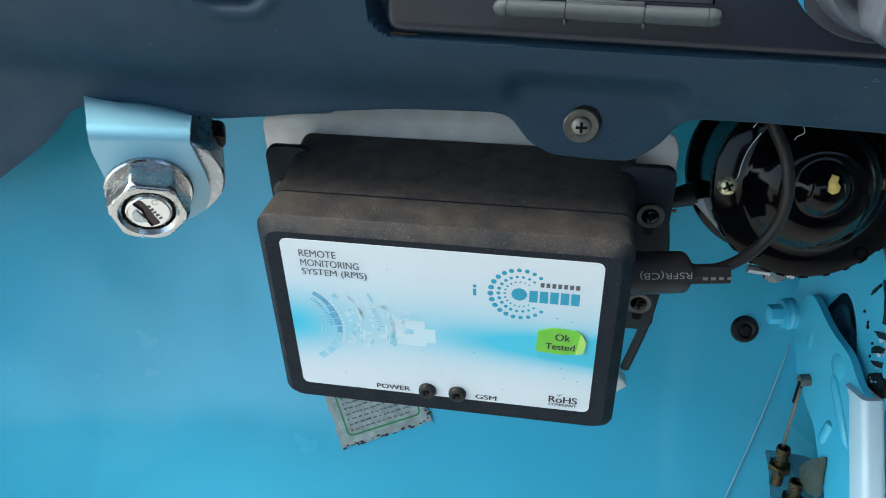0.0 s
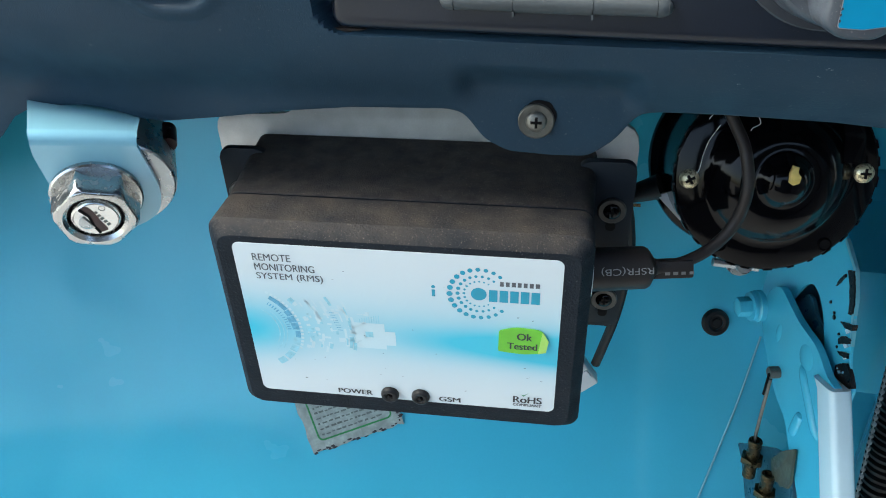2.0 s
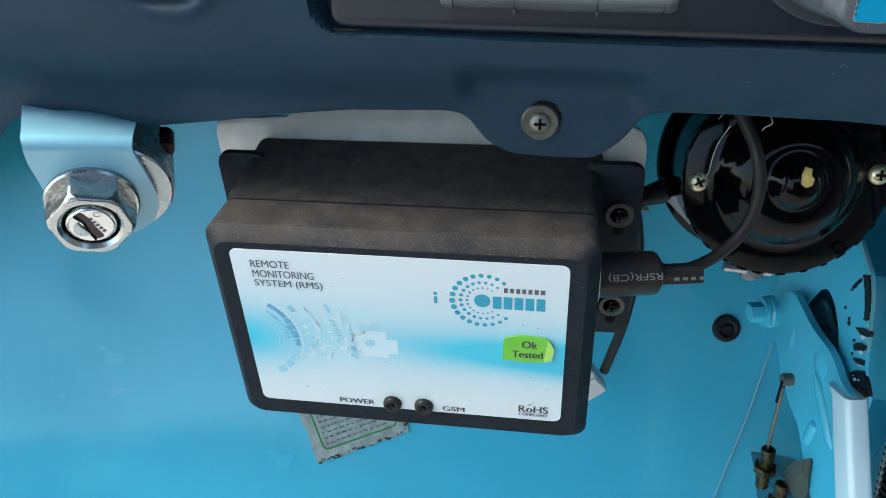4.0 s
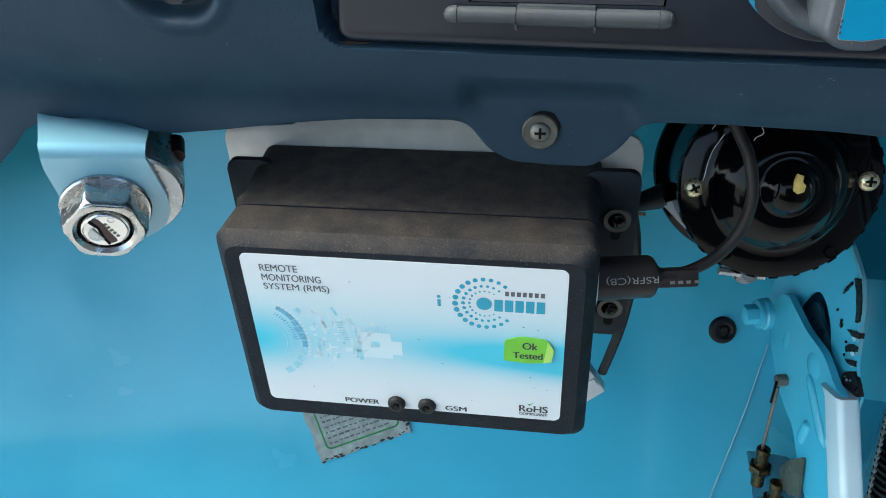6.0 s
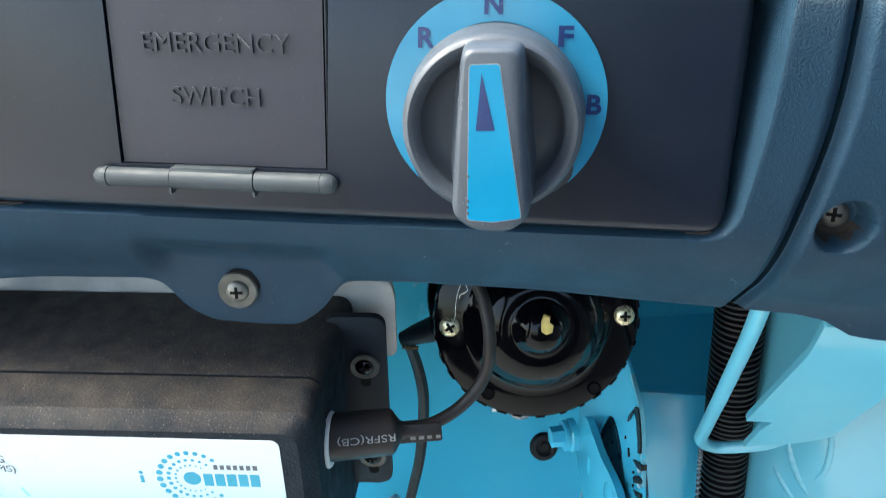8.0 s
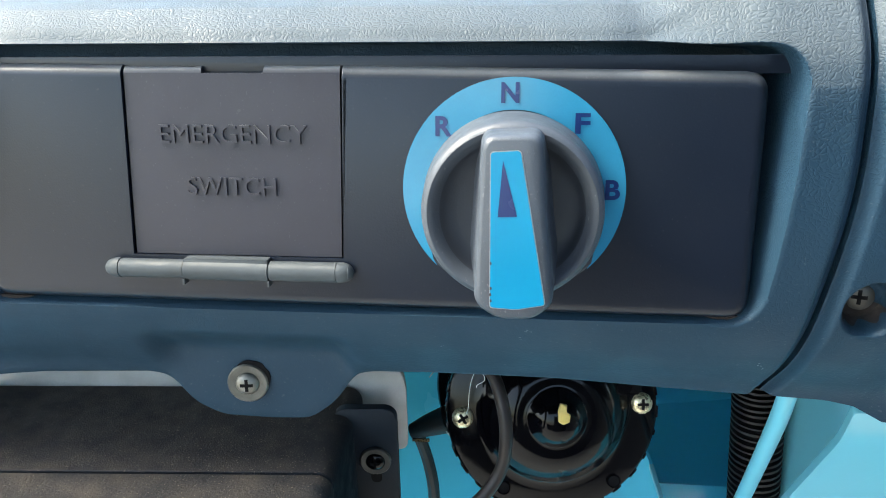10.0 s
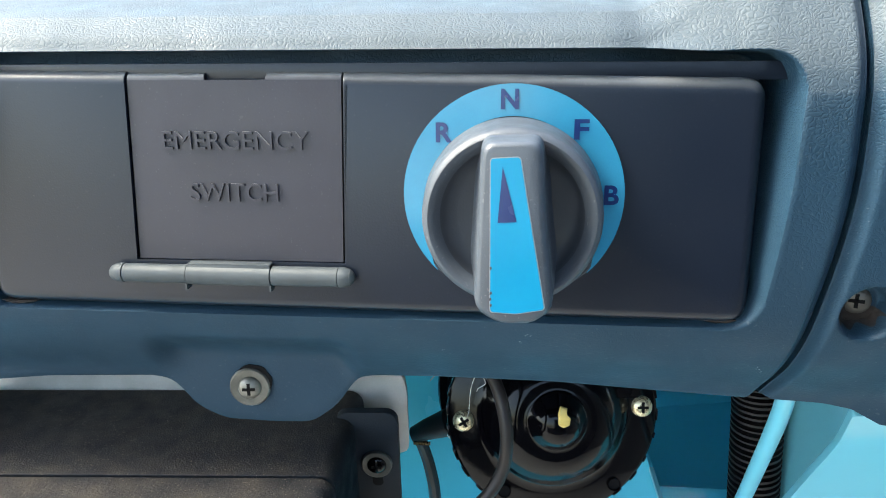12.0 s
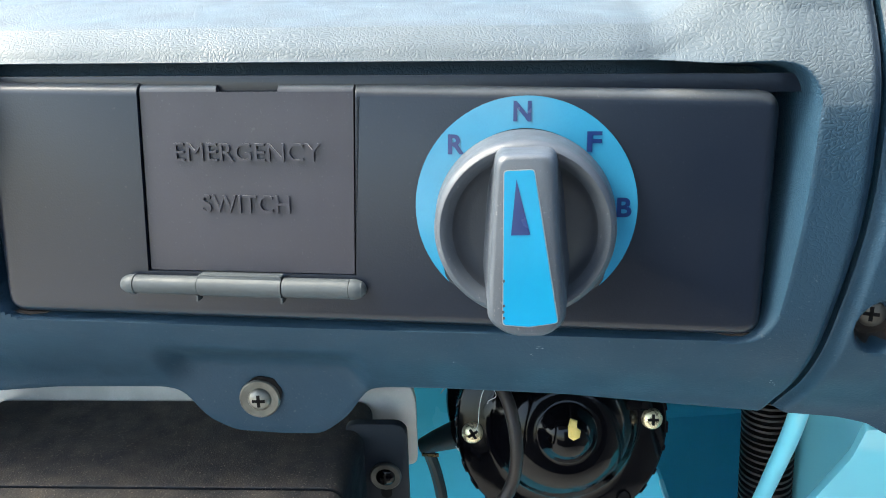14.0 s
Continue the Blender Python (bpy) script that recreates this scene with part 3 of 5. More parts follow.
def end_panel():
    def section(x):
        zb = low_edge(x)
        out = [(0.2655, zb + 0.02), (0.2650, zb + 0.0005)] + [(face_y(z), z) for z in [zb + (0.730 - zb) * k / 130 for k in range(130)]]
        return out + [along(NOSE_R, k / 14) for k in range(14)] + [along(SHELF_R, k / 16) for k in range(17)]

    us = [0.0] + [0.004 + 0.220 * k / 60 for k in range(61)] + [0.26 + 0.74 * k / 36 for k in range(37)]
    sections = [section(0.155 + 0.765 * u ** 2.2) for u in [0.0] + us]

    def place(i, j):
        y, z = sections[i][j]
        s = seam_x(z) + 0.0016
        x = s + (0.92 - s) * us[max(0, i - 1)] ** 2.2
        return lean(x, end_y(x, z, y) + (0.014 if i == 0 else 0.0), z)

    return sheet(len(us) + 1, 163, place)


def pit_dust():
    def place(i, j):
        a, r = radians(200 + 140 * i / 24), 0.0030 + (0.0042 + 0.0004 * math.sin(i * 0.8)) * j / 8
        x, z = PIT_X + r * math.cos(a), PIT_Z + r * math.sin(a)
        return x, end_y(x, z, face_y(z)) - 0.0003, z

    return sheet(25, 9, place)


dash = thing("dashboard", "dark slate-blue grained plastic dashboard with a shelf", "dashboard")
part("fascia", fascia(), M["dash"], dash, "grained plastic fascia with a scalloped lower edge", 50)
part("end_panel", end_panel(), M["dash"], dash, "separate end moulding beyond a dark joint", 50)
part("pocket_insert", prism(rrect(-0.1400, 0.6785, -0.1200, 0.708, 0.008), 0.2428, 0.2475, 0.0015), M["panel"], dash, "dark blank insert in a rounded pocket")
for x0, x1 in ((-0.0780, -0.062), (0.130, 0.1450)):
    n = int((x1 - x0) / 0.0015)
    low_side = [(x0 + (x1 - x0) * k / n, 0.6662 - 0.0014 * math.sin(math.pi * k / n) * random.uniform(0.5, 1.0) - 0.0001) for k in range(n + 1)]
    part("dust_streak", prism(low_side + [(x1, 0.6662), (x0, 0.6662)], 0.2466, 0.2510), M["rusty"], dash, "brown dust caught under the panel")
tab_screw = cross_screw("screw", dash, facing((-0.0050, 0.2600, 0.6310), (0.10, -1, 0.10)), 0.0039, 0.0066, M["screw"], 0.62, M["cup_washer"])
part("worn_hole", prism([(0.0060 * math.cos(a) * random.uniform(0.92, 1.06), 0.0060 * math.sin(a) * random.uniform(0.92, 1.06)) for a in [2 * math.pi * k / 22 for k in range(22)]], 0.0006, 0.0011), M["dark"], tab_screw,
     at=pose(0.0012, -0.0008, 0.0018))
scuffs = random.Random(31)
for x, z, w in ((0.0838, 0.6602, 0.0022), (0.0812, 0.6573, 0.0012), (0.0592, 0.6529, 0.0008), (0.1488, 0.6490, 0.0014), (0.1502, 0.6472, 0.0010)):
    strokes = []
    for k in range(3):
        a, b, h = x + scuffs.uniform(-w, w) * 0.5, z + scuffs.uniform(-0.0004, 0.0004), scuffs.uniform(0.00006, 0.00012)
        strokes.append([(a, b), (a + w * 0.2, b - h), (a + w * 0.45, b + h * 0.6), (a + w * 0.2, b + h)])
    part("scuff", flat(strokes, face_y(z) - 0.0003), M["scallop"], dash, "pale scuff marks")
cross_screw("screw", dash, facing((PIT_X, 0.2525, PIT_Z), (-0.25, -1, 0.12)), 0.0039, 0, M["pit_screw"], 0.4)
part("pit_dust", pit_dust(), M["rusty"], dash, "brown dust in the screw pit")


# the panel's own frame: x along it, z up its slope
PANEL = axes((0, 0.2445, 0.672), (1, 0, 0), (0, 0.99504, -0.0995), (0, 0.0995, 0.99504))


def panel_plate():
    """The plate: a broad rounding along its outer sides, sharp sides round the flap's opening."""
    outline = rounded([(-0.0735, -0.0052), (0.1424, -0.0060), (0.1420, 0.0590), (0.0343, 0.0608), (0.0328, 0.0088), (-0.0278, 0.0088), (-0.0258, 0.0612), (-0.0725, 0.0618)],
                      [0.006, 0.006, 0.006, 0.0002, 0.0002, 0.0002, 0.0002, 0.005])
    n, r = len(outline), 0.0034
    area = sum(outline[i - 1][0] * outline[i][1] - outline[i][0] * outline[i - 1][1] for i in range(n))
    s = 1 if area > 0 else -1
    inward = []
    for i, (x, z) in enumerate(outline):
        if -0.0279 < x < 0.0344 and z > 0.005:
            inward.append(Vector((0, -1)) if z > 0.058 else Vector((0, 0)))
            continue
        d0 = (Vector(outline[i]) - Vector(outline[i - 1])).normalized()
        d1 = (Vector(outline[(i + 1) % n]) - Vector(outline[i])).normalized()
        m = Vector((-d0.y - d1.y, d0.x + d1.x)) * s
        inward.append(m * (2 / m.length_squared))
    b = bmesh.new()
    levels = [(0.0125, 0.0)] + [(r * (1 - math.sin(radians(15 * k))), r * (1 - math.cos(radians(15 * k)))) for k in range(7)]
    rings = [[b.verts.new((x + w.x * d, y, z + w.y * d)) for (x, z), w in zip(outline, inward)] for y, d in levels]
    for a, c in zip(rings, rings[1:]):
        for i in range(n):
            b.faces.new((a[i - 1], a[i], c[i], c[i - 1]))
    b.faces.new(rings[-1])
    bmesh.ops.recalc_face_normals(b, faces=b.faces)
    return b


part("back_strip", prism(rrect(-0.0725, 0.0585, 0.1490, 0.0630, 0.0003), 0.0028, 0.0060, 0.0002), M["panel"], dash, "charcoal ledge behind the plate", at=PANEL)
switch = part("switch_panel", panel_plate(), M["panel"], dash, "smooth charcoal plate", at=PANEL)


def flap_cover():
    """A plate with a finger notch in its top side."""
    b = bmesh.new()
    rim = [(-0.0272, 0.0090), (0.0322, 0.0090), (0.0337, 0.0606), (0.0133, 0.0606), (0.0131, 0.0588), (-0.0037, 0.0588), (-0.0039, 0.0606), (-0.0252, 0.0606)]
    front, rear = [[b.verts.new((x, y, z)) for x, z in rim] for y in (0.0008, 0.0100)]
    for ids in ((0, 5, 6, 7), (0, 1, 4, 5), (1, 2, 3, 4)):
        b.faces.new([front[k] for k in ids])
    for k in range(8):
        b.faces.new((front[k - 1], front[k], rear[k], rear[k - 1]))
    top = [b.edges.get((front[k], front[k + 1])) for k in (2, 6)]
    bmesh.ops.bevel(b, geom=top, offset=0.0022, segments=4, profile=0.5, affect="EDGES", clamp_overlap=True)
    sides = [e for e in b.edges if all(abs(v.co.y - 0.0008) < 1e-6 for v in e.verts) and len({round(f.normal.y, 2) for f in e.link_faces}) > 1]
    bmesh.ops.bevel(b, geom=[e for e in sides if e.calc_length() > 0.01], offset=0.0004, segments=2, profile=0.5, affect="EDGES", clamp_overlap=True)
    return b


flap = part("flap", flap_cover(), M["flap"], dash, "square hinged cover with raised writing", at=PANEL)
for p in flap.data.polygons:
    p.use_smooth = abs(p.normal.y) < 0.99
part("shadow_slot", box(-0.0040, 0.003, 0.0560, 0.0134, 0.0062, 0.0600), M["dark"], flap)
words("writing", "EMERGENCY", -0.0168, 0.0403, 0.0410, 0.0050, 0.0008, M["flap"], flap, 0.0007)
words("writing", "SWITCH", -0.0101, 0.0260, 0.0250, 0.0050, 0.0008, M["flap"], flap, 0.0007)


def hinge_barrel():
    pin = part("hinge", tube([Vector((-0.0332 + 0.0679 * k / 12, -0.0016, 0.0053)) for k in range(13)], 0.0023, 14), M["hinge"], dash, "grey moulded barrel hinge", at=PANEL)
    for x0, x1, r in ((-0.0308, -0.0122, 0.0027), (-0.0119, 0.0122, 0.0030), (0.0125, 0.0312, 0.0028)):
        part("knuckle", tube([Vector((x0 + (x1 - x0) * k / 4, -0.0016, 0.0053)) for k in range(5)], r, 16), M["hinge"], pin)
    for x, s in ((-0.0310, -1), (0.0314, 1)):
        b = bmesh.new()
        tube([Vector((x + s * 0.0046 * k / 8, -0.0016, 0.0053)) for k in range(9)], lambda t: 0.0029 * math.sqrt(max(0.02, 1 - t ** 2.6)), 14, b)
        part("end_cap", b, M["hinge"], pin)
    part("leaf", prism(rrect(-0.0119, 0.0050, 0.0122, 0.0088, 0.0005), -0.0032, 0.0008, 0.0005), M["hinge"], pin)
    for x in (-0.0120, 0.0123):
        part("flash", box(x - 0.0003, -0.0042, 0.0014, x + 0.0003, -0.0010, 0.0030), M["hinge"], pin)
    return pin


hinge_barrel()

# ---- rotary selector ----
DC = (0.0790, 0.0289)     # its centre on the panel


def dial():
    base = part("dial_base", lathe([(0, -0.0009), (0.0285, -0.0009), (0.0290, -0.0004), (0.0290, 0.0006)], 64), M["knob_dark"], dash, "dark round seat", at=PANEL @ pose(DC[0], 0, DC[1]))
    ring = []
    for k in range(73):
        a = radians(90 - 136 + 272 * k / 72)
        ring.append((a, 0.0290))
    def inner(a):
        # the ring narrows to points at its ends
        return 0.0208 + 0.0081 * smooth(radians(108), radians(136), abs(a - math.pi / 2))

    loop = [(r * math.cos(a), r * math.sin(a)) for a, r in ring] + [(min(inner(a), 0.0289) * math.cos(a), min(inner(a), 0.0289) * math.sin(a)) for a, r in ring[::-1]]
    b = bmesh.new()
    n = len(ring)
    vs = [b.verts.new((x, -0.0012, z)) for x, z in loop]
    for k in range(n - 1):
        b.faces.new((vs[k], vs[k + 1], vs[2 * n - 2 - k], vs[2 * n - 1 - k]))
    scale = part("scale_ring", b, M["ring"], base, "glossy cyan ring decal with navy letters")
    for ch, x, z, w in (("N", 0.0779, 0.7257, 0.0046), ("R", 0.0609, 0.7172, 0.0043), ("F", 0.0963, 0.7181, 0.0038), ("B", 0.1046, 0.7012, 0.0038)):
        zl = (z - 0.672) / 0.99504
        words("letter", ch, x - DC[0] - w / 2, zl - DC[1] - 0.0026, w, 0.0052, -0.0014, M["navy"], base, weight=0.03)
    return base


dial()


def selector_knob():
    k = part("knob", lathe([(0.0232, -0.0008), (0.0235, -0.003), (0.0228, -0.010), (0.0224, -0.0150), (0.0221, -0.0166), (0.0215, -0.0176), (0.0207, -0.0180), (0.0199, -0.0178),
                            (0.0191, -0.0171), (0.0184, -0.0162), (0.0178, -0.0154)], 72), M["knob"], dash, "round grey knob", at=PANEL @ pose(DC[0], 0, DC[1] - 0.0028))
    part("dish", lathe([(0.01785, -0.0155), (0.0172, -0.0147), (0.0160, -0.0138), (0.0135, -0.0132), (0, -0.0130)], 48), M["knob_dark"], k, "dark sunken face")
    low = pose(0, 0, 0.0002)
    outline = rounded([(-0.0068, 0.0205), (0.0068, 0.0208), (0.0080, 0.0), (0.0104, -0.0188), (0.0060, -0.0226), (-0.0030, -0.0228), (-0.0086, -0.0192), (-0.0078, 0.0)],
                      [0.003, 0.003, 0.02, 0.004, 0.006, 0.006, 0.004, 0.02], 5)
    g = bmesh.new()
    levels = ((-0.0125, 1.32), (-0.0138, 1.20), (-0.0155, 1.12), (-0.0185, 1.06), (-0.024, 1.02), (-0.0286, 0.990), (-0.0300, 0.965), (-0.0308, 0.925), (-0.0311, 0.87))
    rings = [[g.verts.new((x * (1 - (1 - s) * 1.5) if s < 1 else x * s, y, z * (1 - (1 - s) * 0.55) if s < 1 else z)) for x, z in outline] for y, s in levels]
    for a, b in zip(rings, rings[1:]):
        for i in range(len(a)):
            g.faces.new((a[i - 1], a[i], b[i], b[i - 1]))
    g.faces.new(rings[-1])
    grip = part("grip", g, M["knob"], k, "tapered grip bar across the knob", 50, low)
    part("decal_edge", flat([rounded([(-0.0049, 0.0169), (0.0020, 0.0173), (0.0083, -0.0184), (0.0016, -0.0197), (-0.0047, -0.0194)], 0.0009)], -0.0312), M["scallop"], k, at=low)
    part("pointer_decal", flat([rounded([(-0.0047, 0.0167), (0.0018, 0.0171), (0.0080, -0.0183), (0.0015, -0.0195), (-0.0045, -0.0192)], 0.0008)], -0.0313), M["cyan"], k, "bright cyan wedge decal with a navy arrow", at=low)
    part("arrow", flat([[(-0.0020, 0.0150), (-0.0030, 0.0022), (0.0013, 0.0024)]], -0.0314), M["navy"], k, at=low)
    chips = flat([[(x + 0.0003 * random.uniform(-1, 1), z), (x + 0.0005, z + 0.0002), (x + 0.0004, z + 0.0008), (x, z + 0.0007)] for x, z in ((-0.0047, -0.0165), (-0.0046, -0.0180), (-0.0046, -0.0150), (-0.0047, -0.0090))], -0.03135)
    part("chip", chips, M["ink"], k, at=low)
    return k


selector_knob()

# ---- remote monitoring box ----
BOX = axes((-0.05497, 0.23633, 0.54482), (0.9976, 0.0695, 0.0), (-0.0695, 0.9973, 0.0230), (0.0016, -0.0230, 0.9997))
unit = thing("monitoring_box", "black plastic remote monitoring box with a printed white and cyan face", "electronic box", BOX)


def cased(levels, corner):
    """A case from sections (y, half width, bottom, top), with rounded upright corners."""
    b = bmesh.new()
    rings = [[b.verts.new((x, y, z)) for x, z in rrect(-w - flare, lo, w + flare * 0.55, hi, corner, 5)] for y, w, lo, hi, flare in [(*lv, 0.0)[:5] for lv in levels]]
    for p, q in zip(rings, rings[1:]):
        for i in range(len(p)):
            b.faces.new((p[i - 1], p[i], q[i], q[i - 1]))
    b.faces.new(rings[0])
    b.faces.new(rings[-1][::-1])
    return b


part("lid", cased([(0.0002, 0.0712, -0.0485, 0.0430), (0.0006, 0.0718, -0.0490, 0.0435), (0.0050, 0.0756, -0.0530, 0.0473), (0.0060, 0.0760, -0.0535, 0.0477), (0.0238, 0.0758, -0.0533, 0.0477), (0.0243, 0.0752, -0.0527, 0.0470), (0.0246, 0.0725, -0.0500, 0.0444)], 0.006),
     M["lid"], unit, "bevelled black lid, dusty on top", 20)
part("body", cased([(0.0244, 0.0722, -0.0498, 0.0442), (0.0254, 0.0722, -0.0498, 0.0442), (0.0256, 0.0753, -0.0529, 0.0472), (0.0259, 0.0756, -0.0531, 0.0475), (0.0500, 0.0752, -0.0529, 0.0474, 0.0033), (0.0800, 0.0747, -0.0525, 0.0470, 0.0068)], 0.006), M["case"], unit, "black box body, dusty on top", 25)
ears = []
for x0, x1, z0, z1 in ((0.0700, 0.0945, -0.0405, 0.0498), (-0.0925, -0.0700, -0.0400, 0.0492)):
    ears.append(part("mounting_ear", prism(rrect(x0, z0, x1, z1, 0.005), 0.0600, 0.0635, 0.0008), M["flange"], unit, "flat black ear with slotted holes"))
for x, z, k in ((0.0856, 0.0265, 0), (0.0865, -0.0230, 0), (-0.0845, 0.0265, 1), (-0.0845, -0.0230, 1)):
    cross_screw("screw", unit, pose(x, 0.0588, z), 0.0040, 0.0062, M["black_gloss"], 0.55, M["ear_washer"])
    part("slot", prism(rrect(x - 0.0022, z - 0.011, x + 0.0022, z - 0.002, 0.002), 0.0594, 0.0598), M["dark"], ears[k])
face = part("face_label", prism(rrect(-0.0649, -0.0401, 0.0649, 0.0401, 0.003, 5), 0.0, 0.0005), M["label"], unit, "white printed face sheet with a cyan band")
rng = random.Random(4)
words("writing", "REMOTE", -0.0573, 0.0319, 0.0156, 0.0034, -0.0001, M["grey_ink"], face, bold=0.00012)
words("writing", "MONITORING", -0.0572, 0.0272, 0.0247, 0.0034, -0.0001, M["grey_ink"], face, bold=0.00012)
words("writing", "SYSTEM (RMS)", -0.0571, 0.0219, 0.0275, 0.0041, -0.0001, M["grey_ink"], face, bold=0.00012)
words("writing", "POWER", -0.0299, -0.0386, 0.0153, 0.0027, -0.0001, M["ink"], face, bold=0.00030)
words("writing", "GSM", 0.0152, -0.0389, 0.0092, 0.0027, -0.0001, M["ink"], face, bold=0.00030)
words("writing", "RoHS", 0.0474, -0.0359, 0.0120, 0.0038, -0.0001, M["ink"], face, bold=0.00030)
words("writing", "COMPLIANT", 0.0474, -0.0379, 0.0120, 0.0015, -0.0001, M["grey_ink"], face, bold=0.00030)
part("tick", flat([[(0.0508, -0.0309), (0.0518, -0.0321), (0.0542, -0.0295), (0.0520, -0.0313)]], -0.0001), M["green_ink"], face)


def dotted_mark():
    """A mark of three open rings of dots, a larger dot and a run of plain blocks."""
    loops = []
    for r, n, d, a0, a1 in ((0.0118, 19, 0.00125, 48, 318), (0.0086, 17, 0.00085, 50, 312), (0.0061, 15, 0.00055, 55, 305)):
        for k in range(n):
            a = radians(a0 + (a1 - a0) * k / (n - 1))
            s = d * (1.0 - 0.35 * abs(k / (n - 1) - 0.5) * 2)
            loops.append(circle(0.0331 + r * math.cos(a), 0.0220 + r * math.sin(a), s, 12))
    loops.append(circle(0.0328, 0.0220, 0.0031, 20))
    x = 0.0368
    for k in range(5):
        loops.append([(x, 0.0186), (x + 0.0033, 0.0186), (x + 0.0033, 0.0244), (x, 0.0244)])
        x += 0.0041
    loops.append([(0.0143, 0.0195), (0.0156, 0.0195), (0.0156, 0.0229), (0.0143, 0.0229)])
    loops.append(circle(0.01495, 0.0243, 0.0008, 10))
    return flat(loops, -0.0001)


part("dotted_mark", dotted_mark(), M["logo"], face, "cyan mark of dotted rings and plain blocks")
part("printed_bars", bars(0.0410, 0.0264, 0.0153, 0.0022, 7, 0.0006, -0.0001, rng), M["grey_ink"], face)


def arc_piece(cx, cz, r0, r1, a0, a1, n=8):
    aa = [radians(a0 + (a1 - a0) * k / n) for k in range(n + 1)]
    return [(cx + r1 * math.cos(a), cz + r1 * math.sin(a)) for a in aa] + [(cx + r0 * math.cos(a), cz + r0 * math.sin(a)) for a in aa[::-1]]


def technical_print():
    """Gear arcs, fanned pale segments and a stair of pale blocks."""
    cx, cz = -0.0650, -0.0047
    dark, aqua, white = [], [], []
    for a0, a1, r0, r1 in ((4, 14, 0.0192, 0.0222), (15, 24, 0.0188, 0.0222), (25, 33, 0.0196, 0.0222), (34, 58, 0.0202, 0.0222), (-8, 2, 0.0200, 0.0222)):
        dark.append(arc_piece(cx, cz, r0, r1, a0, a1))
    for k in range(13):
        a = 4 + 4.2 * k
        dark.append(arc_piece(cx, cz, 0.0170, 0.0186, a, a + rng.uniform(0.8, 2.2), 2))
    for k in range(18):
        a = -24 + 5 * k
        white.append(arc_piece(cx, cz, 0.0224, 0.0236, a, a + 3.0, 3))
    for r, a0, a1 in ((0.0130, -30, 58), (0.0148, -45, 46), (0.0163, -35, 25)):
        aqua.append(arc_piece(cx, cz, r, r + 0.0004, a0, a1))
    aqua += [arc_piece(cx, cz, 0.0190, 0.0222, a, b) for a, b in ((-20, -9), (-32, -22), (-46, -34), (-60, -49))]
    for k in range(70):
        r, a = rng.uniform(0.0250, 0.0460), rng.uniform(-22, 40)
        a *= 1 - 0.45 * (r - 0.025) / 0.021
        (white if rng.random() < 0.8 else aqua).append(arc_piece(cx, cz, r, r + rng.uniform(0.0004, 0.0016), a, a + rng.uniform(2, 7), 4))
    for k in range(8):
        z = 0.0072 - 0.0013 * k
        dark.append([(-0.0290 + 0.0004 * k, z), (-0.0268 + 0.0004 * k, z), (-0.0268 + 0.0004 * k, z + 0.00025), (-0.0290 + 0.0004 * k, z + 0.00025)])
    for k in range(26):
        x, z = rng.uniform(-0.036, -0.012), rng.uniform(-0.010, 0.009)
        w, h = rng.uniform(0.0008, 0.0030), rng.uniform(0.0004, 0.0012)
        white.append([(x, z), (x + w, z), (x + w, z + h), (x, z + h)])
    for x0, z0, x1, z1 in ((-0.0200, -0.0010, -0.0062, 0.0030), (-0.0190, -0.0062, -0.0018, -0.0010), (-0.0262, -0.0085, -0.0018, -0.0062), (-0.0235, -0.0108, -0.0060, -0.0085)):
        white.append([(x0, z0), (x1, z0), (x1, z1), (x0, z1)])
    for x0, z0, x1, z1 in ((-0.0145, -0.0046, -0.0112, -0.0016), (-0.0400, -0.0040, -0.0365, -0.0018), (-0.0215, -0.0080, -0.0196, -0.0052)):
        aqua.append([(x0, z0), (x1, z0), (x1, z1), (x0, z1)])
    for k in range(9):
        x = -0.0165 + 0.0010 * k
        aqua.append([(x, 0.0034), (x + 0.0003, 0.0034), (x + 0.0003, 0.0052 + 0.0003 * k), (x, 0.0052 + 0.0003 * k)])
    part("print_white", flat(white, -0.00004), M["white_print"], face)
    part("print_aqua", flat(aqua, -0.00006), M["aqua_print"], face)
    part("print_steel", flat(dark, -0.00008), M["teal_print"], face, "steel-blue gear arcs")


technical_print()


def grime():
    loops = []
    for k in range(34):
        x, z = rng.uniform(-0.06, 0.06), rng.uniform(-0.033, 0.03)
        s = rng.uniform(0.00012, 0.00038)
        e = rng.uniform(0.8, 2.6)
        loops.append([(x - s * e, z), (x, z - s * 0.6), (x + s * e, z + s * 0.3), (x, z + s * 0.7)])
    return flat(loops, -0.00013)


tagged(part("dirt_speck", grime(), M["ink"], face), "scattered fine dark dirt specks", "", "", "stuff")
sticker = part("tested_sticker", prism(rounded([(-0.0093, -0.0058), (0.0010, -0.0068), (0.0088, -0.0052), (0.0097, 0.0008), (0.0072, 0.0058), (-0.0030, 0.0066), (-0.0090, 0.0044)], [0.001, 0.004, 0.003, 0.003, 0.003, 0.005, 0.001]), -0.0005, -0.0001), M["green"], unit, "curling bright green sticker",
               at=pose(0.0505, 0, -0.0004) @ Matrix.Scale(1.06, 4))
# the curl's highlight is painted as a paler green
part("curled_edge", prism([(0.0060, -0.0056), (0.0090, -0.0046), (0.0098, 0.0010), (0.0074, 0.0054)], -0.0010, -0.0007), M["green_curl_lit"], sticker, "lifted edge, its highlight put into a paler green")
words("writing", "Ok", -0.0022, 0.0005, 0.0056, 0.0034, -0.0006, M["ink"], sticker, bold=0.00025)
words("writing", "Tested", -0.0058, -0.0042, 0.0112, 0.0032, -0.0006, M["ink"], sticker, bold=0.00025)
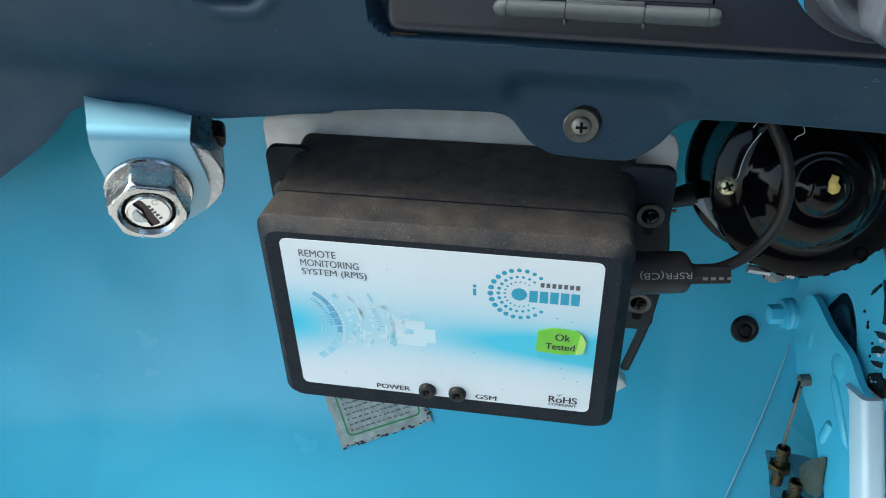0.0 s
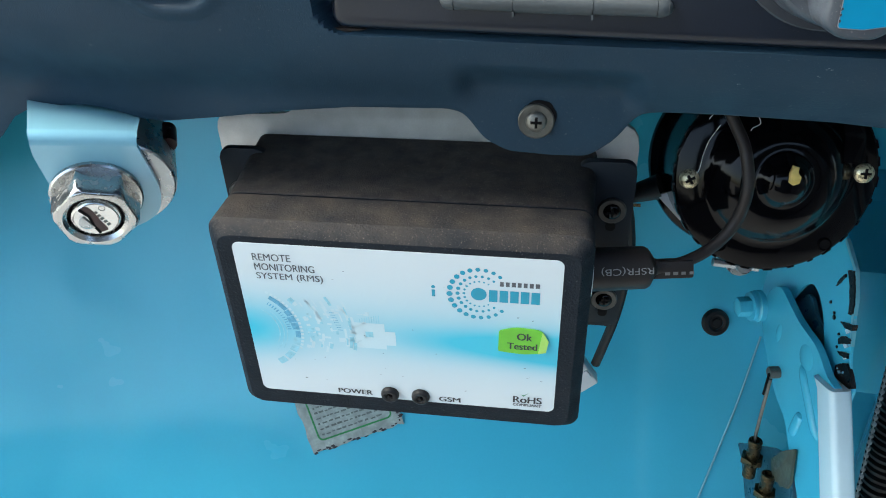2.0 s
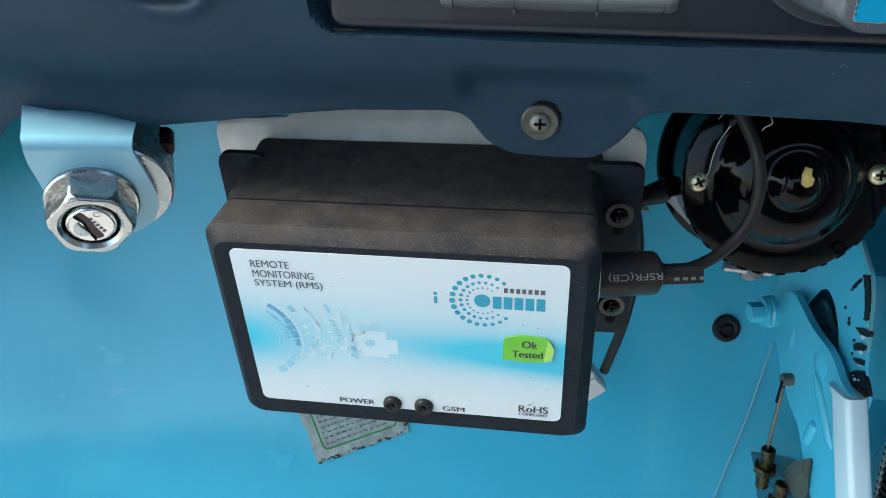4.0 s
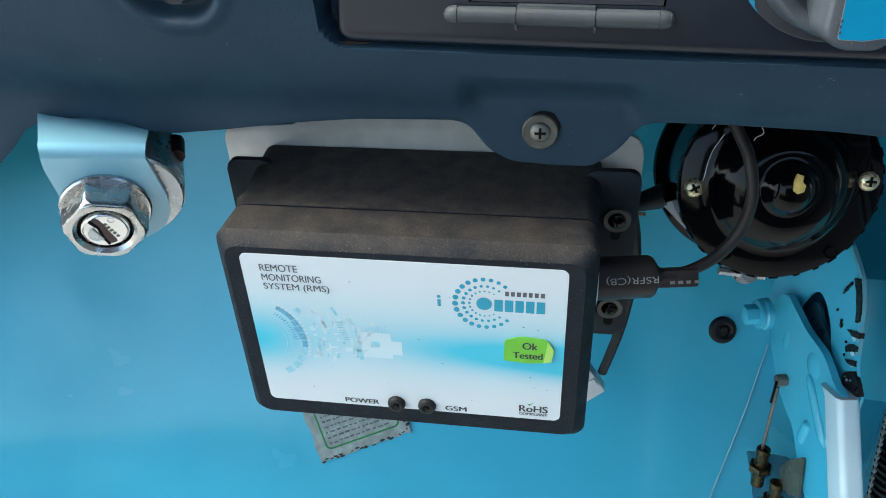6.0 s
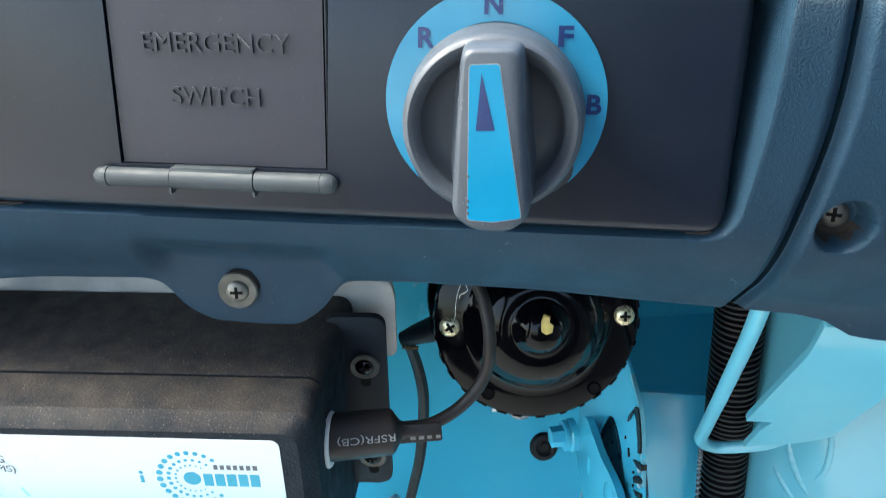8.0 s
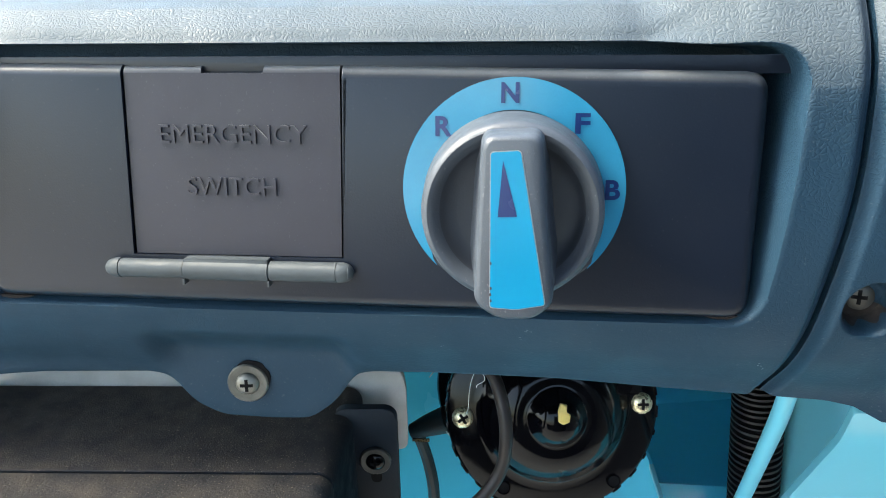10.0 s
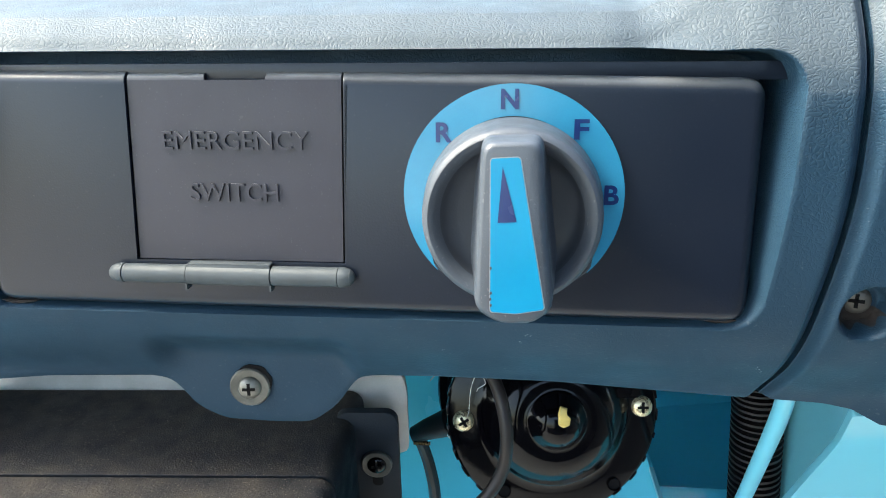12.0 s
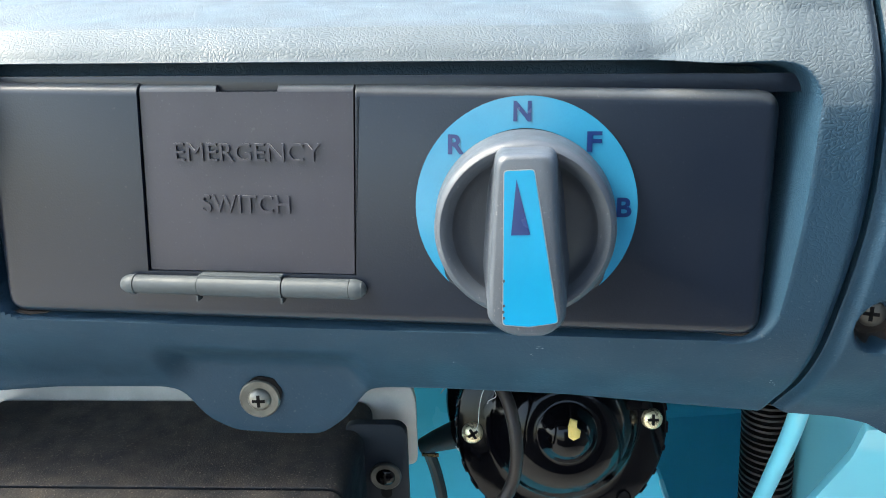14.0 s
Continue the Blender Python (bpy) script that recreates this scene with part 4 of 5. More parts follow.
for x in (-0.0064, 0.0072):
    led = part("indicator", lathe([(0, -0.0016), (0.0014, -0.0016), (0.0019, -0.0023), (0.0028, -0.0025), (0.0036, -0.0020), (0.0040, -0.0010), (0.0040, 0.0004)], 28), M["black"], unit, "round black rubber indicator bezel",
               at=pose(x, 0, -0.0368))
    part("lens", lathe([(0, -0.0026), (0.0007, -0.0024), (0.0012, -0.0016)], 14), M["black_gloss"], led)
part("socket", lathe([(0.0060, 0.0004), (0.0102, 0.0004), (0.0107, 0.0010), (0.0107, 0.0026)], 24), M["white"], unit, "white socket collar", at=pose(0.0776, 0.0265, 0.0165, 0, 0, 90))
bracket = thing("mounting_bracket", "galvanised steel plate behind the monitoring box", "bracket", BOX)
part("plate", prism(rounded([(-0.1010, 0.0150), (0.0965, 0.0150), (0.0965, 0.0572), (0.060, 0.0590), (0.045, 0.088), (-0.050, 0.088), (-0.062, 0.0575), (-0.1010, 0.0555)],
                [0.004, 0.004, 0.011, 0.004, 0.004, 0.004, 0.004, 0.007]), 0.0810, 0.0840, 0.0006), M["galv"], bracket, "spangled galvanised plate")
part("lower_strip", prism(rrect(-0.090, -0.040, 0.090, 0.0146, 0.004), 0.0810, 0.0830, 0.0005), M["galv"], bracket)

# ---- lead from the box: moulded end, shrink sleeve and cable ----
lead = thing("power_lead", "black cable in a printed shrink sleeve plugged into the box", "cable")
SLEEVE_A, SLEEVE_B = Vector((0.0174, 0.26765, 0.5626)), Vector((0.0560, 0.2785, 0.5618))


def sleeve():
    line = [SLEEVE_A.lerp(SLEEVE_B, k / 28) for k in range(29)]
    return tube(line, lambda t: 0.0092 - 0.0004 * t if t < 0.615 else 0.0090 - 0.0056 * smooth(0.615, 0.737, t), 24)


part("sleeve", sleeve(), M["sleeve"], lead, "dull black heat-shrink sleeve with pale print")
part("sleeve_end", box(-0.0120, -0.0012, -0.0036, 0.0075, 0.0012, 0.0040, 0.0008), M["sleeve"], lead, at=facing((0.0535, 0.2752, 0.5618), (0.1, -1, 0.35)) @ pose(0, 0, 0, 0, -5, 0))
CABLE = curve_through([(0.0430, 0.2765, 0.5612), (0.0560, 0.2788, 0.5632), (0.0676, 0.2840, 0.5688), (0.0758, 0.2887, 0.5794), (0.0778, 0.2905, 0.5945), (0.0752, 0.2970, 0.6075), (0.0700, 0.3040, 0.6165), (0.060, 0.313, 0.632)], 8)
part("cable", tube(CABLE, 0.0025, 12), M["sleeve"], lead, "bent black cable")
AXIS = (SLEEVE_B - SLEEVE_A).normalized()
INK = Vector((0.05, -0.86, 0.51))
INK = (INK - AXIS * INK.dot(AXIS)).normalized()
ink_at = axes(SLEEVE_A + AXIS * 0.0148 + INK * 0.0093, AXIS, -INK, AXIS.cross(-INK))
printed = words("print_code", "RSFR(CB)", -0.0105, -0.0022, 0.0215, 0.0036, 0.0, M["pale_ink"], lead, spin=1)
for v in printed.data.vertices:
    v.co.y += 0.0092 - math.sqrt(0.0092 ** 2 - v.co.z ** 2)
printed.matrix_local = ink_at
part("print_bars", bars(-0.0065, -0.0009, 0.0118, 0.0013, 4, 0.0012, -0.0036, random.Random(2)), M["faint_ink"], lead, at=facing((0.0555, 0.2752, 0.5618), (0.1, -1, 0.35)) @ pose(0, 0, 0, 0, -5, 0))
for line in (((0.0700, 0.2625, 0.6372), (0.0712, 0.2615, 0.6345), (0.0690, 0.2610, 0.6330), (0.0686, 0.2610, 0.6318)), ((0.0560, 0.2612, 0.6378), (0.0546, 0.2600, 0.6366), (0.0540, 0.2595, 0.6358))):
    part("mould_flash", tube(curve_through(line, 5), 0.00014, 6), M["pale_ink"], dash, "white curl of moulding flash")

# ---- horn ----
HU = Vector((0.98795, 0.14801, 0.04528))
HN = (Vector((0.148, -0.988, 0)).normalized() * math.cos(radians(17)) + Vector((0, 0, math.sin(radians(17))))).normalized()
HN = (HN - HU * HN.dot(HU)).normalized()
HORN = axes((0.09638, 0.32856, 0.58109), HU, -HN, HU.cross(-HN))
horn = thing("horn", "round black enamelled electric horn with yellow adjusting screw", "horn", HORN)
part("diaphragm", lathe([(0, -0.0185), (0.0040, -0.0183), (0.0075, -0.0168), (0.0100, -0.0140), (0.0117, -0.0118), (0.0128, -0.0110), (0.0150, -0.0114), (0.0185, -0.0108), (0.0225, -0.0088), (0.0262, -0.0058), (0.0290, -0.0028), (0.0308, -0.0008),
                            (0.0325, -0.0002), (0.0345, 0.0003), (0.0432, 0.0006), (0.0442, 0.0014), (0.0444, 0.0036), (0.0436, 0.0050)], 72), M["black_gloss"], horn, "pressed glossy black face", 60)
part("rear_shell", lathe([(0.0436, 0.0050), (0.0430, 0.0080), (0.0428, 0.0120), (0.0432, 0.0440), (0.0466, 0.0456), (0.0472, 0.0470), (0.0470, 0.0500), (0.0300, 0.0580), (0, 0.0600)], 64), M["black_gloss"], horn, "deep black rear shell", 40)
for k in range(30):
    a = 2 * math.pi * k / 30 + random.uniform(-0.03, 0.03)
    w = random.uniform(0.0012, 0.0026)
    part("crimp", box(-w, 0.0010, -0.0006, w, 0.0050, 0.0009, 0.0003), M["black_gloss"], horn, at=Matrix.Rotation(-a, 4, "Y") @ pose(0, 0, 0.0439))
for x, z in ((-0.0376, 0.0), (0.0376, 0.0)):
    cross_screw("screw", horn, pose(x, 0.0004, z, 0, -28 if x < 0 else 4, 0), 0.0045, 0, M["brass"], 0.6)
for x, z in ((-0.0225, -0.0315), (0.0240, -0.0325), (0.0, 0.0380)):
    part("rivet_hole", lathe([(0.0023, 0.0002), (0.0027, -0.0005), (0.0030, 0.0006)], 18), M["black_gloss"], horn, at=pose(x, 0, z))
    part("hole", lathe([(0, 0.0003), (0.0024, 0.0002)], 16), M["dark"], horn, at=pose(x, 0, z))
part("sealant", prism([(-0.0024, -0.0030), (-0.0006, -0.0044), (0.0020, -0.0036), (0.0026, -0.0008), (0.0006, 0.0008), (0.0016, 0.0032), (-0.0010, 0.0042), (-0.0022, 0.0010)], -0.0196, -0.0180, 0.0004), M["sealing_paint"], horn, "chipped yellow sealing paint",
     at=pose(0.0014, 0, 0.0040))
part("clip", prism(rounded([(0.0266, 0.0056), (0.0362, 0.0050), (0.0350, 0.0180), (0.0300, 0.0330), (0.0225, 0.0330), (0.0262, 0.0180)], 0.0012), -0.0042, -0.0018, 0.0006), M["black_gloss"], horn, "bent black clip under a screw")
part("thread", tube(curve_through([HORN.inverted() @ Vector(p) for p in ((0.0612, 0.3175, 0.5850), (0.0620, 0.3170, 0.5880), (0.0624, 0.3165, 0.5950), (0.0636, 0.3150, 0.6025), (0.0664, 0.3120, 0.6110))], 5), 0.00014, 6), M["white"], horn, "thin pale thread")
strap = thing("horn_strap", "bent galvanised strap holding the horn", "bracket", HORN)
part("lower_blade", prism(rounded([(-0.046, -0.014), (-0.030, -0.010), (-0.006, -0.044), (-0.016, -0.048)], 0.003), 0.0300, 0.0325, 0.0005), M["galv"], strap)
part("bolt", lathe([(0, -0.003), (0.0035, -0.003), (0.0040, 0.0), (0.0040, 0.004), (0.0070, 0.0045), (0.0070, 0.006), (0, 0.006)], 12), M["zinc"], strap, at=pose(-0.006, 0.018, -0.0475))
part("bolt_shank", tube([Vector((-0.020, 0.020, -0.046)), Vector((0.002, 0.020, -0.0495))], 0.0022, 8), M["zinc"], strap)
wire = thing("horn_wire", "black horn wire with a spade terminal and plug", "wire")
part("wire", tube(curve_through([(0.0350, 0.3520, 0.5500), (0.0345, 0.3590, 0.5460), (0.0385, 0.3650, 0.5250), (0.0405, 0.3690, 0.5000), (0.0375, 0.3730, 0.4600), (0.0325, 0.3755, 0.4320), (0.0290, 0.3770, 0.4150)], 8), 0.0030, 10), M["black"], wire)
part("boot", tube([Vector((0.0330, 0.3540, 0.5500)), Vector((0.0400, 0.3530, 0.5540)), Vector((0.0500, 0.3520, 0.5590))], lambda t: 0.0036 + 0.0030 * t, 12), M["black"], wire)
part("terminal", box(0.0335, 0.3490, 0.5478, 0.0415, 0.3500, 0.5492), M["oily"], wire, "yellow spade terminal")
CONN = facing((0.0145, 0.3740, 0.4020), (0.05, -1, 0.35)) @ pose(0, 0, 0, 0, -38, 0)
part("white_plug", box(-0.0150, -0.0075, -0.0090, 0.0150, 0.0075, 0.0090, 0.0014), M["white"], wire, "white nylon plug half", at=CONN)
part("latch", box(-0.0060, -0.0096, -0.0028, 0.0140, -0.0070, 0.0028, 0.0006), M["white"], wire, at=CONN)
part("blue_plug", box(-0.0330, -0.0066, -0.0080, -0.0148, 0.0066, 0.0080, 0.0012), M["blue_plug"], wire, "blue nylon plug half", at=CONN)

# ---- steering lock on its painted tab ----
LOCK = facing((-0.1745, 0.2275, 0.5915), (0.45, -0.86, -0.25))
lock = thing("steering_lock", "chrome key lock and hexagon nut in a pale blue tab", "lock", LOCK)


def hexagon(r, turn=8):
    return [(r * math.cos(radians(60 * k + turn)), r * math.sin(radians(60 * k + turn))) for k in range(6)]


def hex_nut():
    """A hexagon nut with a countersunk bore and a worn front rim."""
    b = bmesh.new()
    n = 180

    def ring(radius, y):
        return [b.verts.new((radius(k) * math.cos(radians(2 * k - 18)), y, radius(k) * math.sin(radians(2 * k - 18)))) for k in range(n)]

    def side(k):
        return 0.0166 * math.cos(radians(30)) / math.cos(radians(((2 * k) % 60) - 30))

    rings = [ring(lambda k: 0.0101, 0.0045), ring(lambda k: 0.0106, 0.0009), ring(lambda k: 0.0120, -0.0006)]
    for y, inset, turned in ((-0.0006, 0.0010, 0.0144), (-0.0004, 0.0005, 0.0149), (0.0000, 0.0001, 0.0153), (0.0010, 0.0, 0.0158), (0.0024, 0.0, 0.0163), (0.0130, 0.0, 0.0168)):
        rings.append(ring(lambda k: min(side(k) - inset, turned), y))
    for p, q in zip(rings, rings[1:]):
        for k in range(n):
            b.faces.new((p[k - 1], p[k], q[k], q[k - 1]))
    return b


part("hexagon_nut", hex_nut(), M["nut"], lock, "worn plated hexagon nut", 25)
part("washer", lathe([(0.010, 0.0120), (0.0172, 0.0122), (0.0178, 0.0130), (0.0178, 0.0146), (0.010, 0.0146)], 40), M["nut"], lock)
core = part("key_face", lathe([(0, 0.0002), (0.0080, 0.0002), (0.0083, 0.0006), (0.0090, 0.0009), (0.0094, 0.0016), (0.0095, 0.0050)], 40), M["chrome"], lock, "bright key barrel")
part("collar", lathe([(0.0094, 0.0022), (0.0102, 0.0022), (0.0102, 0.0046), (0.0094, 0.0046)], 32), M["dark"], lock)
KEYED = pose(0, 0, 0, 0, 66, 0)
part("keyway", prism(rounded([(-0.0082, 0.0010), (-0.0074, -0.0022), (-0.0030, -0.0010), (0.0022, -0.0030), (0.0066, -0.0034), (0.0070, 0.0006), (0.0020, 0.0012), (-0.0030, 0.0024), (-0.0070, 0.0022)], 0.0009), -0.0001, 0.0006), M["maroon"], core, "dark keyway with a maroon shutter", at=KEYED @ Matrix.Diagonal((1, 1, 0.72, 1)))
part("slit", prism(rounded([(-0.0080, -0.0008), (-0.0030, -0.0004), (0.0022, -0.0022), (0.0066, -0.0026), (0.0066, -0.0036), (0.0020, -0.0032), (-0.0030, -0.0014), (-0.0076, -0.0022)], 0.0003), -0.0003, 0.0002), M["dark"], core, at=KEYED)
part("shutter", prism([(0.0036 * math.cos(radians(a)) - 0.0006, -0.0026 + 0.0042 * math.sin(radians(a))) for a in range(180, 361, 12)], -0.0006, 0.0004, 0.0003), M["zinc"], core, "worn half-round shutter", at=KEYED)
part("stamped_bars", bars(-0.0034, 0.0014, 0.0088, 0.0014, 5, 0.0007, 0.00005, random.Random(5)), M["faint_ink"], core, at=KEYED)
part("stamped_ring", flat([arc_piece(0.0036, 0.0054, 0.0011, 0.0013, 0, 340, 14)], 0.00005), M["faint_ink"], core)


def tab():
    """A folded tab: a round-ended face that bends back at its top."""
    b = bmesh.new()
    front = rounded([(-0.0190, 0.0250), (-0.0184, 0.0195), (-0.0152, 0.0080), (-0.0108, -0.0080), (0.0000, -0.0200), (0.0150, -0.0205), (0.0264, -0.0115), (0.0272, 0.0020), (0.0186, 0.0250)], [0.0004, 0.002, 0.012, 0.012, 0.012, 0.012, 0.012, 0.01, 0.0004])
    prism(front, 0.0146, 0.0172, bm=b)
    line = [(0.0146, 0.0250, 0.0), (0.0149, 0.0267, 0.0), (0.0158, 0.0281, 0.0001), (0.0171, 0.0289, 0.0002), (0.0187, 0.0291, 0.0003), (0.0205, 0.0287, 0.0003), (0.0650, 0.0120, 0.0030)]
    for (y0, z0, x0), (y1, z1, x1) in zip(line, line[1:]):
        for drop in (0.0, 0.0020):
            b.faces.new([b.verts.new(p) for p in ((-0.0190 - 2.2 * x0, y0 + drop, z0 - drop), (0.0186 + x0, y0 + drop, z0 - drop), (0.0186 + x1, y1 + drop, z1 - drop), (-0.0190 - 2.2 * x1, y1 + drop, z1 - drop))])
        b.faces.new([b.verts.new(p) for p in ((0.0186 + x0, y0, z0), (0.0186 + x1, y1, z1), (0.0186 + x1, y1 + 0.002, z1 - 0.002), (0.0186 + x0, y0 + 0.002, z0 - 0.002))])
    bmesh.ops.remove_doubles(b, verts=b.verts[:], dist=0.00005)
    return b


part("tab", tab(), M["tab_paint"], lock, "pale blue painted folded tab", 40, at=pose(-0.0022, 0, 0.0008, 0, 11, 0))
part("casing_rim", lathe([(0.0, 0.0180), (0.0218, 0.0180), (0.0225, 0.0188), (0.0225, 0.0215), (0.0200, 0.0225), (0, 0.0225)], 40), M["zinc"], lock, "bright zinc casing rim", at=pose(0.0085, 0, 0.0))
part("casing", lathe([(0, 0.0220), (0.0188, 0.0220), (0.0190, 0.0240), (0.0188, 0.0500), (0.0160, 0.0520), (0, 0.0520)], 40), M["zinc"], lock, "dull zinc lock casing", at=pose(0.0120, 0, -0.0032))
part("end_plug", lathe([(0, 0.030), (0.0075, 0.030), (0.008, 0.032), (0.008, 0.052), (0, 0.052)], 16), M["maroon"], lock, "maroon plug", at=pose(0.0292, 0.022, 0.0030) @ Matrix.Scale(0.5, 4))

# ---- lever, gusset and cable in the foot space ----
LEVER = axes((0.1237, 0.4143, 0.4443), (0.2425, -0.9701, 0), (0.9701, 0.2425, 0), (0, 0, 1))
lever = thing("pivot_lever", "light-blue pressed steel lever on a pivot bolt", "lever", LEVER)
part("plate", prism(rounded([(0.010, 0.022), (0.022, 0.034), (0.034, 0.032), (0.0500, 0.0288), (0.0720, 0.0302), (0.0868, 0.0230), (0.0965, 0.0228), (0.1140, -0.0380), (0.170, -0.16), (0.150, -0.16), (0.0990, -0.062), (0.0750, -0.043), (0.0640, -0.032), (0.0470, -0.028), (0.034, -0.02), (0.010, 0.0)],
            [0.008, 0.008, 0.006, 0.01, 0.008, 0.004, 0.002, 0.004, 0.002, 0.002, 0.006, 0.01, 0.006, 0.006, 0.008, 0.008]), 0.0, 0.004, 0.0022, seg=4), M["paint"], lever, "pressed blue plate")
part("dimple", lathe([(0, -0.0008), (0.0022, -0.0006), (0.0046, 0.0002)], 18), M["paint"], lever, at=pose(0.0339, 0, 0.0079) @ Matrix.Diagonal((0.8, 1, 1.6, 1)))
part("dimple", lathe([(0.0030, -0.0002), (0.0038, -0.0010), (0.0048, 0.0001)], 16), M["paint"], lever, at=pose(0.0996, 0, -0.0087))
part("pressed_boss", lathe([(0, -0.0014), (0.0030, -0.0012), (0.0060, -0.0005), (0.0085, 0.0004)], 24), M["paint"], lever, at=pose(0.0659, 0, 0.0169))
for u0, v0, u1, v1, r in ((0.0640, 0.0105, 0.0960, -0.0150, 0.0034), (0.0768, -0.0150, 0.0742, -0.0340, 0.0034)):
    part("pressed_rib", tube([Vector((u0 + (u1 - u0) * k / 14, 0.0002, v0 + (v1 - v0) * k / 14)) for k in range(15)], lambda t: r * math.sqrt(max(0.03, 1 - (2 * t - 1) ** 6)), 14), M["paint"], lever, at=Matrix.Diagonal((1, 0.75, 1, 1)))
bolt = part("pivot_bolt", prism(hexagon(0.0062), -0.0150, -0.0070, 0.0008), M["paint"], lever, "blue painted hexagon bolt", at=pose(0.0070, 0, 0.0070))
part("washer", lathe([(0.004, -0.0070), (0.0090, -0.0070), (0.0094, -0.0050), (0.0080, -0.0048), (0.0100, -0.0030), (0.0100, 0.0), (0.004, 0.0)], 24), M["paint"], bolt)
clevis = part("clevis_pin", lathe([(0, -0.006), (0.0032, -0.006), (0.0036, -0.005), (0.0036, 0.0), (0, 0.0)], 14), M["screw"], lever, "split pin through the lever", at=pose(0.0450, 0, -0.0130))
part("split_pin", box(0.0012, -0.0072, -0.0160, 0.0026, -0.0060, 0.001, 0.0004), M["dark"], clevis)
channel = thing("column_channel", "light-blue box channel with a cut-out and scraped black edge", "bracket", LEVER)
SLOT = rounded([(0.0225, 0.0150), (0.0255, 0.0270), (0.0328, 0.0413), (0.0401, 0.0482), (0.0480, 0.0466), (0.0570, 0.0394), (0.0640, 0.0270), (0.0710, 0.0192), (0.0700, 0.0110), (0.0540, 0.0120), (0.0371, 0.0120)], 0.006)
part("web", prism(rounded([(-0.010, 0.090), (0.030, 0.100), (0.0560, 0.0880), (0.0708, 0.0789), (0.0752, 0.0720), (0.0788, 0.0646), (0.0808, 0.0563), (0.0840, 0.0493), (0.0864, 0.0413), (0.0892, 0.0335), (0.0990, 0.0249), (0.0990, 0.010), (-0.010, 0.0)], 0.003), 0.0080, 0.0094, 0.0, holes=[SLOT]), M["paint"], channel, "web with an oval opening")
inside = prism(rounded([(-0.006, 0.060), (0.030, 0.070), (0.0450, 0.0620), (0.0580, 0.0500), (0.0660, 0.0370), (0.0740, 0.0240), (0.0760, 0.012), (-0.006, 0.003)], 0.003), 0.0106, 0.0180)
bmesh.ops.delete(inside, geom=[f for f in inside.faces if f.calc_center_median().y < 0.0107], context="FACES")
# inside and tongue take the dark paint copy that stands for shade
part("inner_sheet", inside, M["shaded_paint"], channel, "inside of the channel, its shade put into the colour")
part("tongue", prism(rounded([(0.0180, 0.0100), (0.0300, 0.0335), (0.0360, 0.0350), (0.0430, 0.0285), (0.0540, 0.0262), (0.0600, 0.0190), (0.0560, 0.0080)], 0.004), 0.0125, 0.0145, 0.0010), M["shaded_paint"], channel, "rounded dark tongue behind the opening")
part("edge_lip", prism(rounded([(0.0560, 0.0882), (0.0708, 0.0791), (0.0752, 0.0722), (0.0788, 0.0648), (0.0808, 0.0565), (0.0840, 0.0495), (0.0864, 0.0415), (0.0846, 0.0409), (0.0822, 0.0487), (0.0790, 0.0559), (0.0770, 0.0640), (0.0736, 0.0710), (0.0694, 0.0774), (0.0552, 0.0862)], 0.0015), 0.0078, 0.0096, 0.0004), M["pale_paint"], channel)


def front_wall():
    """A folded wall with rounded upright corners, leaning forward as it goes down."""
    b = bmesh.new()
    rings = []
    for k in range(25):
        v = 0.0236 - 0.190 * k / 24
        front = 0.0992 + (0.0236 - v) * 0.650
        back = 0.0800 + (0.0236 - v) * 0.620
        drop = 0.30 if k == 0 else 0.0
        rings.append([b.verts.new((u, w, v - (front - u) * drop)) for u, w in rrect(back, -0.0036, front, 0.0082, 0.0036, 6)])
    for p, q in zip(rings, rings[1:]):
        for k in range(len(p)):
            b.faces.new((p[k - 1], p[k], q[k], q[k - 1]))
    b.faces.new(rings[0])
    return b


# the highlight on this wall is put into its colour
part("front_wall", front_wall(), M["lit_and_chip_white"], channel, "folded front wall, its highlight put into a whiter colour", 60)
smears = random.Random(9)


def chip(u, v, s, y0=0.0072, y1=0.0100):
    n = 7
    ring = [(u + s * smears.uniform(0.55, 1.15) * math.cos(2 * math.pi * k / n), v + s * smears.uniform(0.6, 1.5) * math.sin(2 * math.pi * k / n)) for k in range(n)]
    part("black_smear", prism(ring, y0, y1), M["worn_black"], channel)


def wedge(name, loop, label="", y0=0.0070, y1=0.0098):
    """A ragged flake of black paint on the rim."""
    ring = []
    for (ua, va), (ub, vb) in zip(loop, loop[1:] + loop[:1]):
        for k in range(4):
            t = k / 4
            ring.append((ua + (ub - ua) * t + smears.uniform(-0.0003, 0.0003), va + (vb - va) * t + smears.uniform(-0.0003, 0.0003)))
    part(name, prism(ring, y0, y1), M["worn_black"], channel, label)


wedge("black_strip", [(0.0660, 0.0750), (0.0706, 0.0780), (0.0742, 0.0728), (0.0784, 0.0646), (0.0802, 0.0579), (0.0770, 0.0556), (0.0748, 0.0630), (0.0706, 0.0700)], "scraped black strip on the rim")
wedge("black_smear", [(0.0733, 0.0478), (0.0776, 0.0506), (0.0833, 0.0536), (0.0838, 0.0507), (0.0780, 0.0474)])
wedge("black_smear", [(0.0757, 0.0391), (0.0799, 0.0439), (0.0850, 0.0453), (0.0854, 0.0431), (0.0809, 0.0395), (0.0772, 0.0364)])
wedge("black_smear", [(0.0779, 0.0325), (0.0866, 0.0380), (0.0876, 0.0354), (0.0820, 0.0322)])
wedge("black_foot", [(0.0813, 0.0250), (0.0852, 0.0304), (0.0890, 0.0333), (0.0950, 0.0294), (0.0990, 0.0251), (0.0866, 0.0122), (0.0790, 0.0128), (0.0822, 0.0197)], "black painted foot with pale chips", 0.0068, 0.0090)
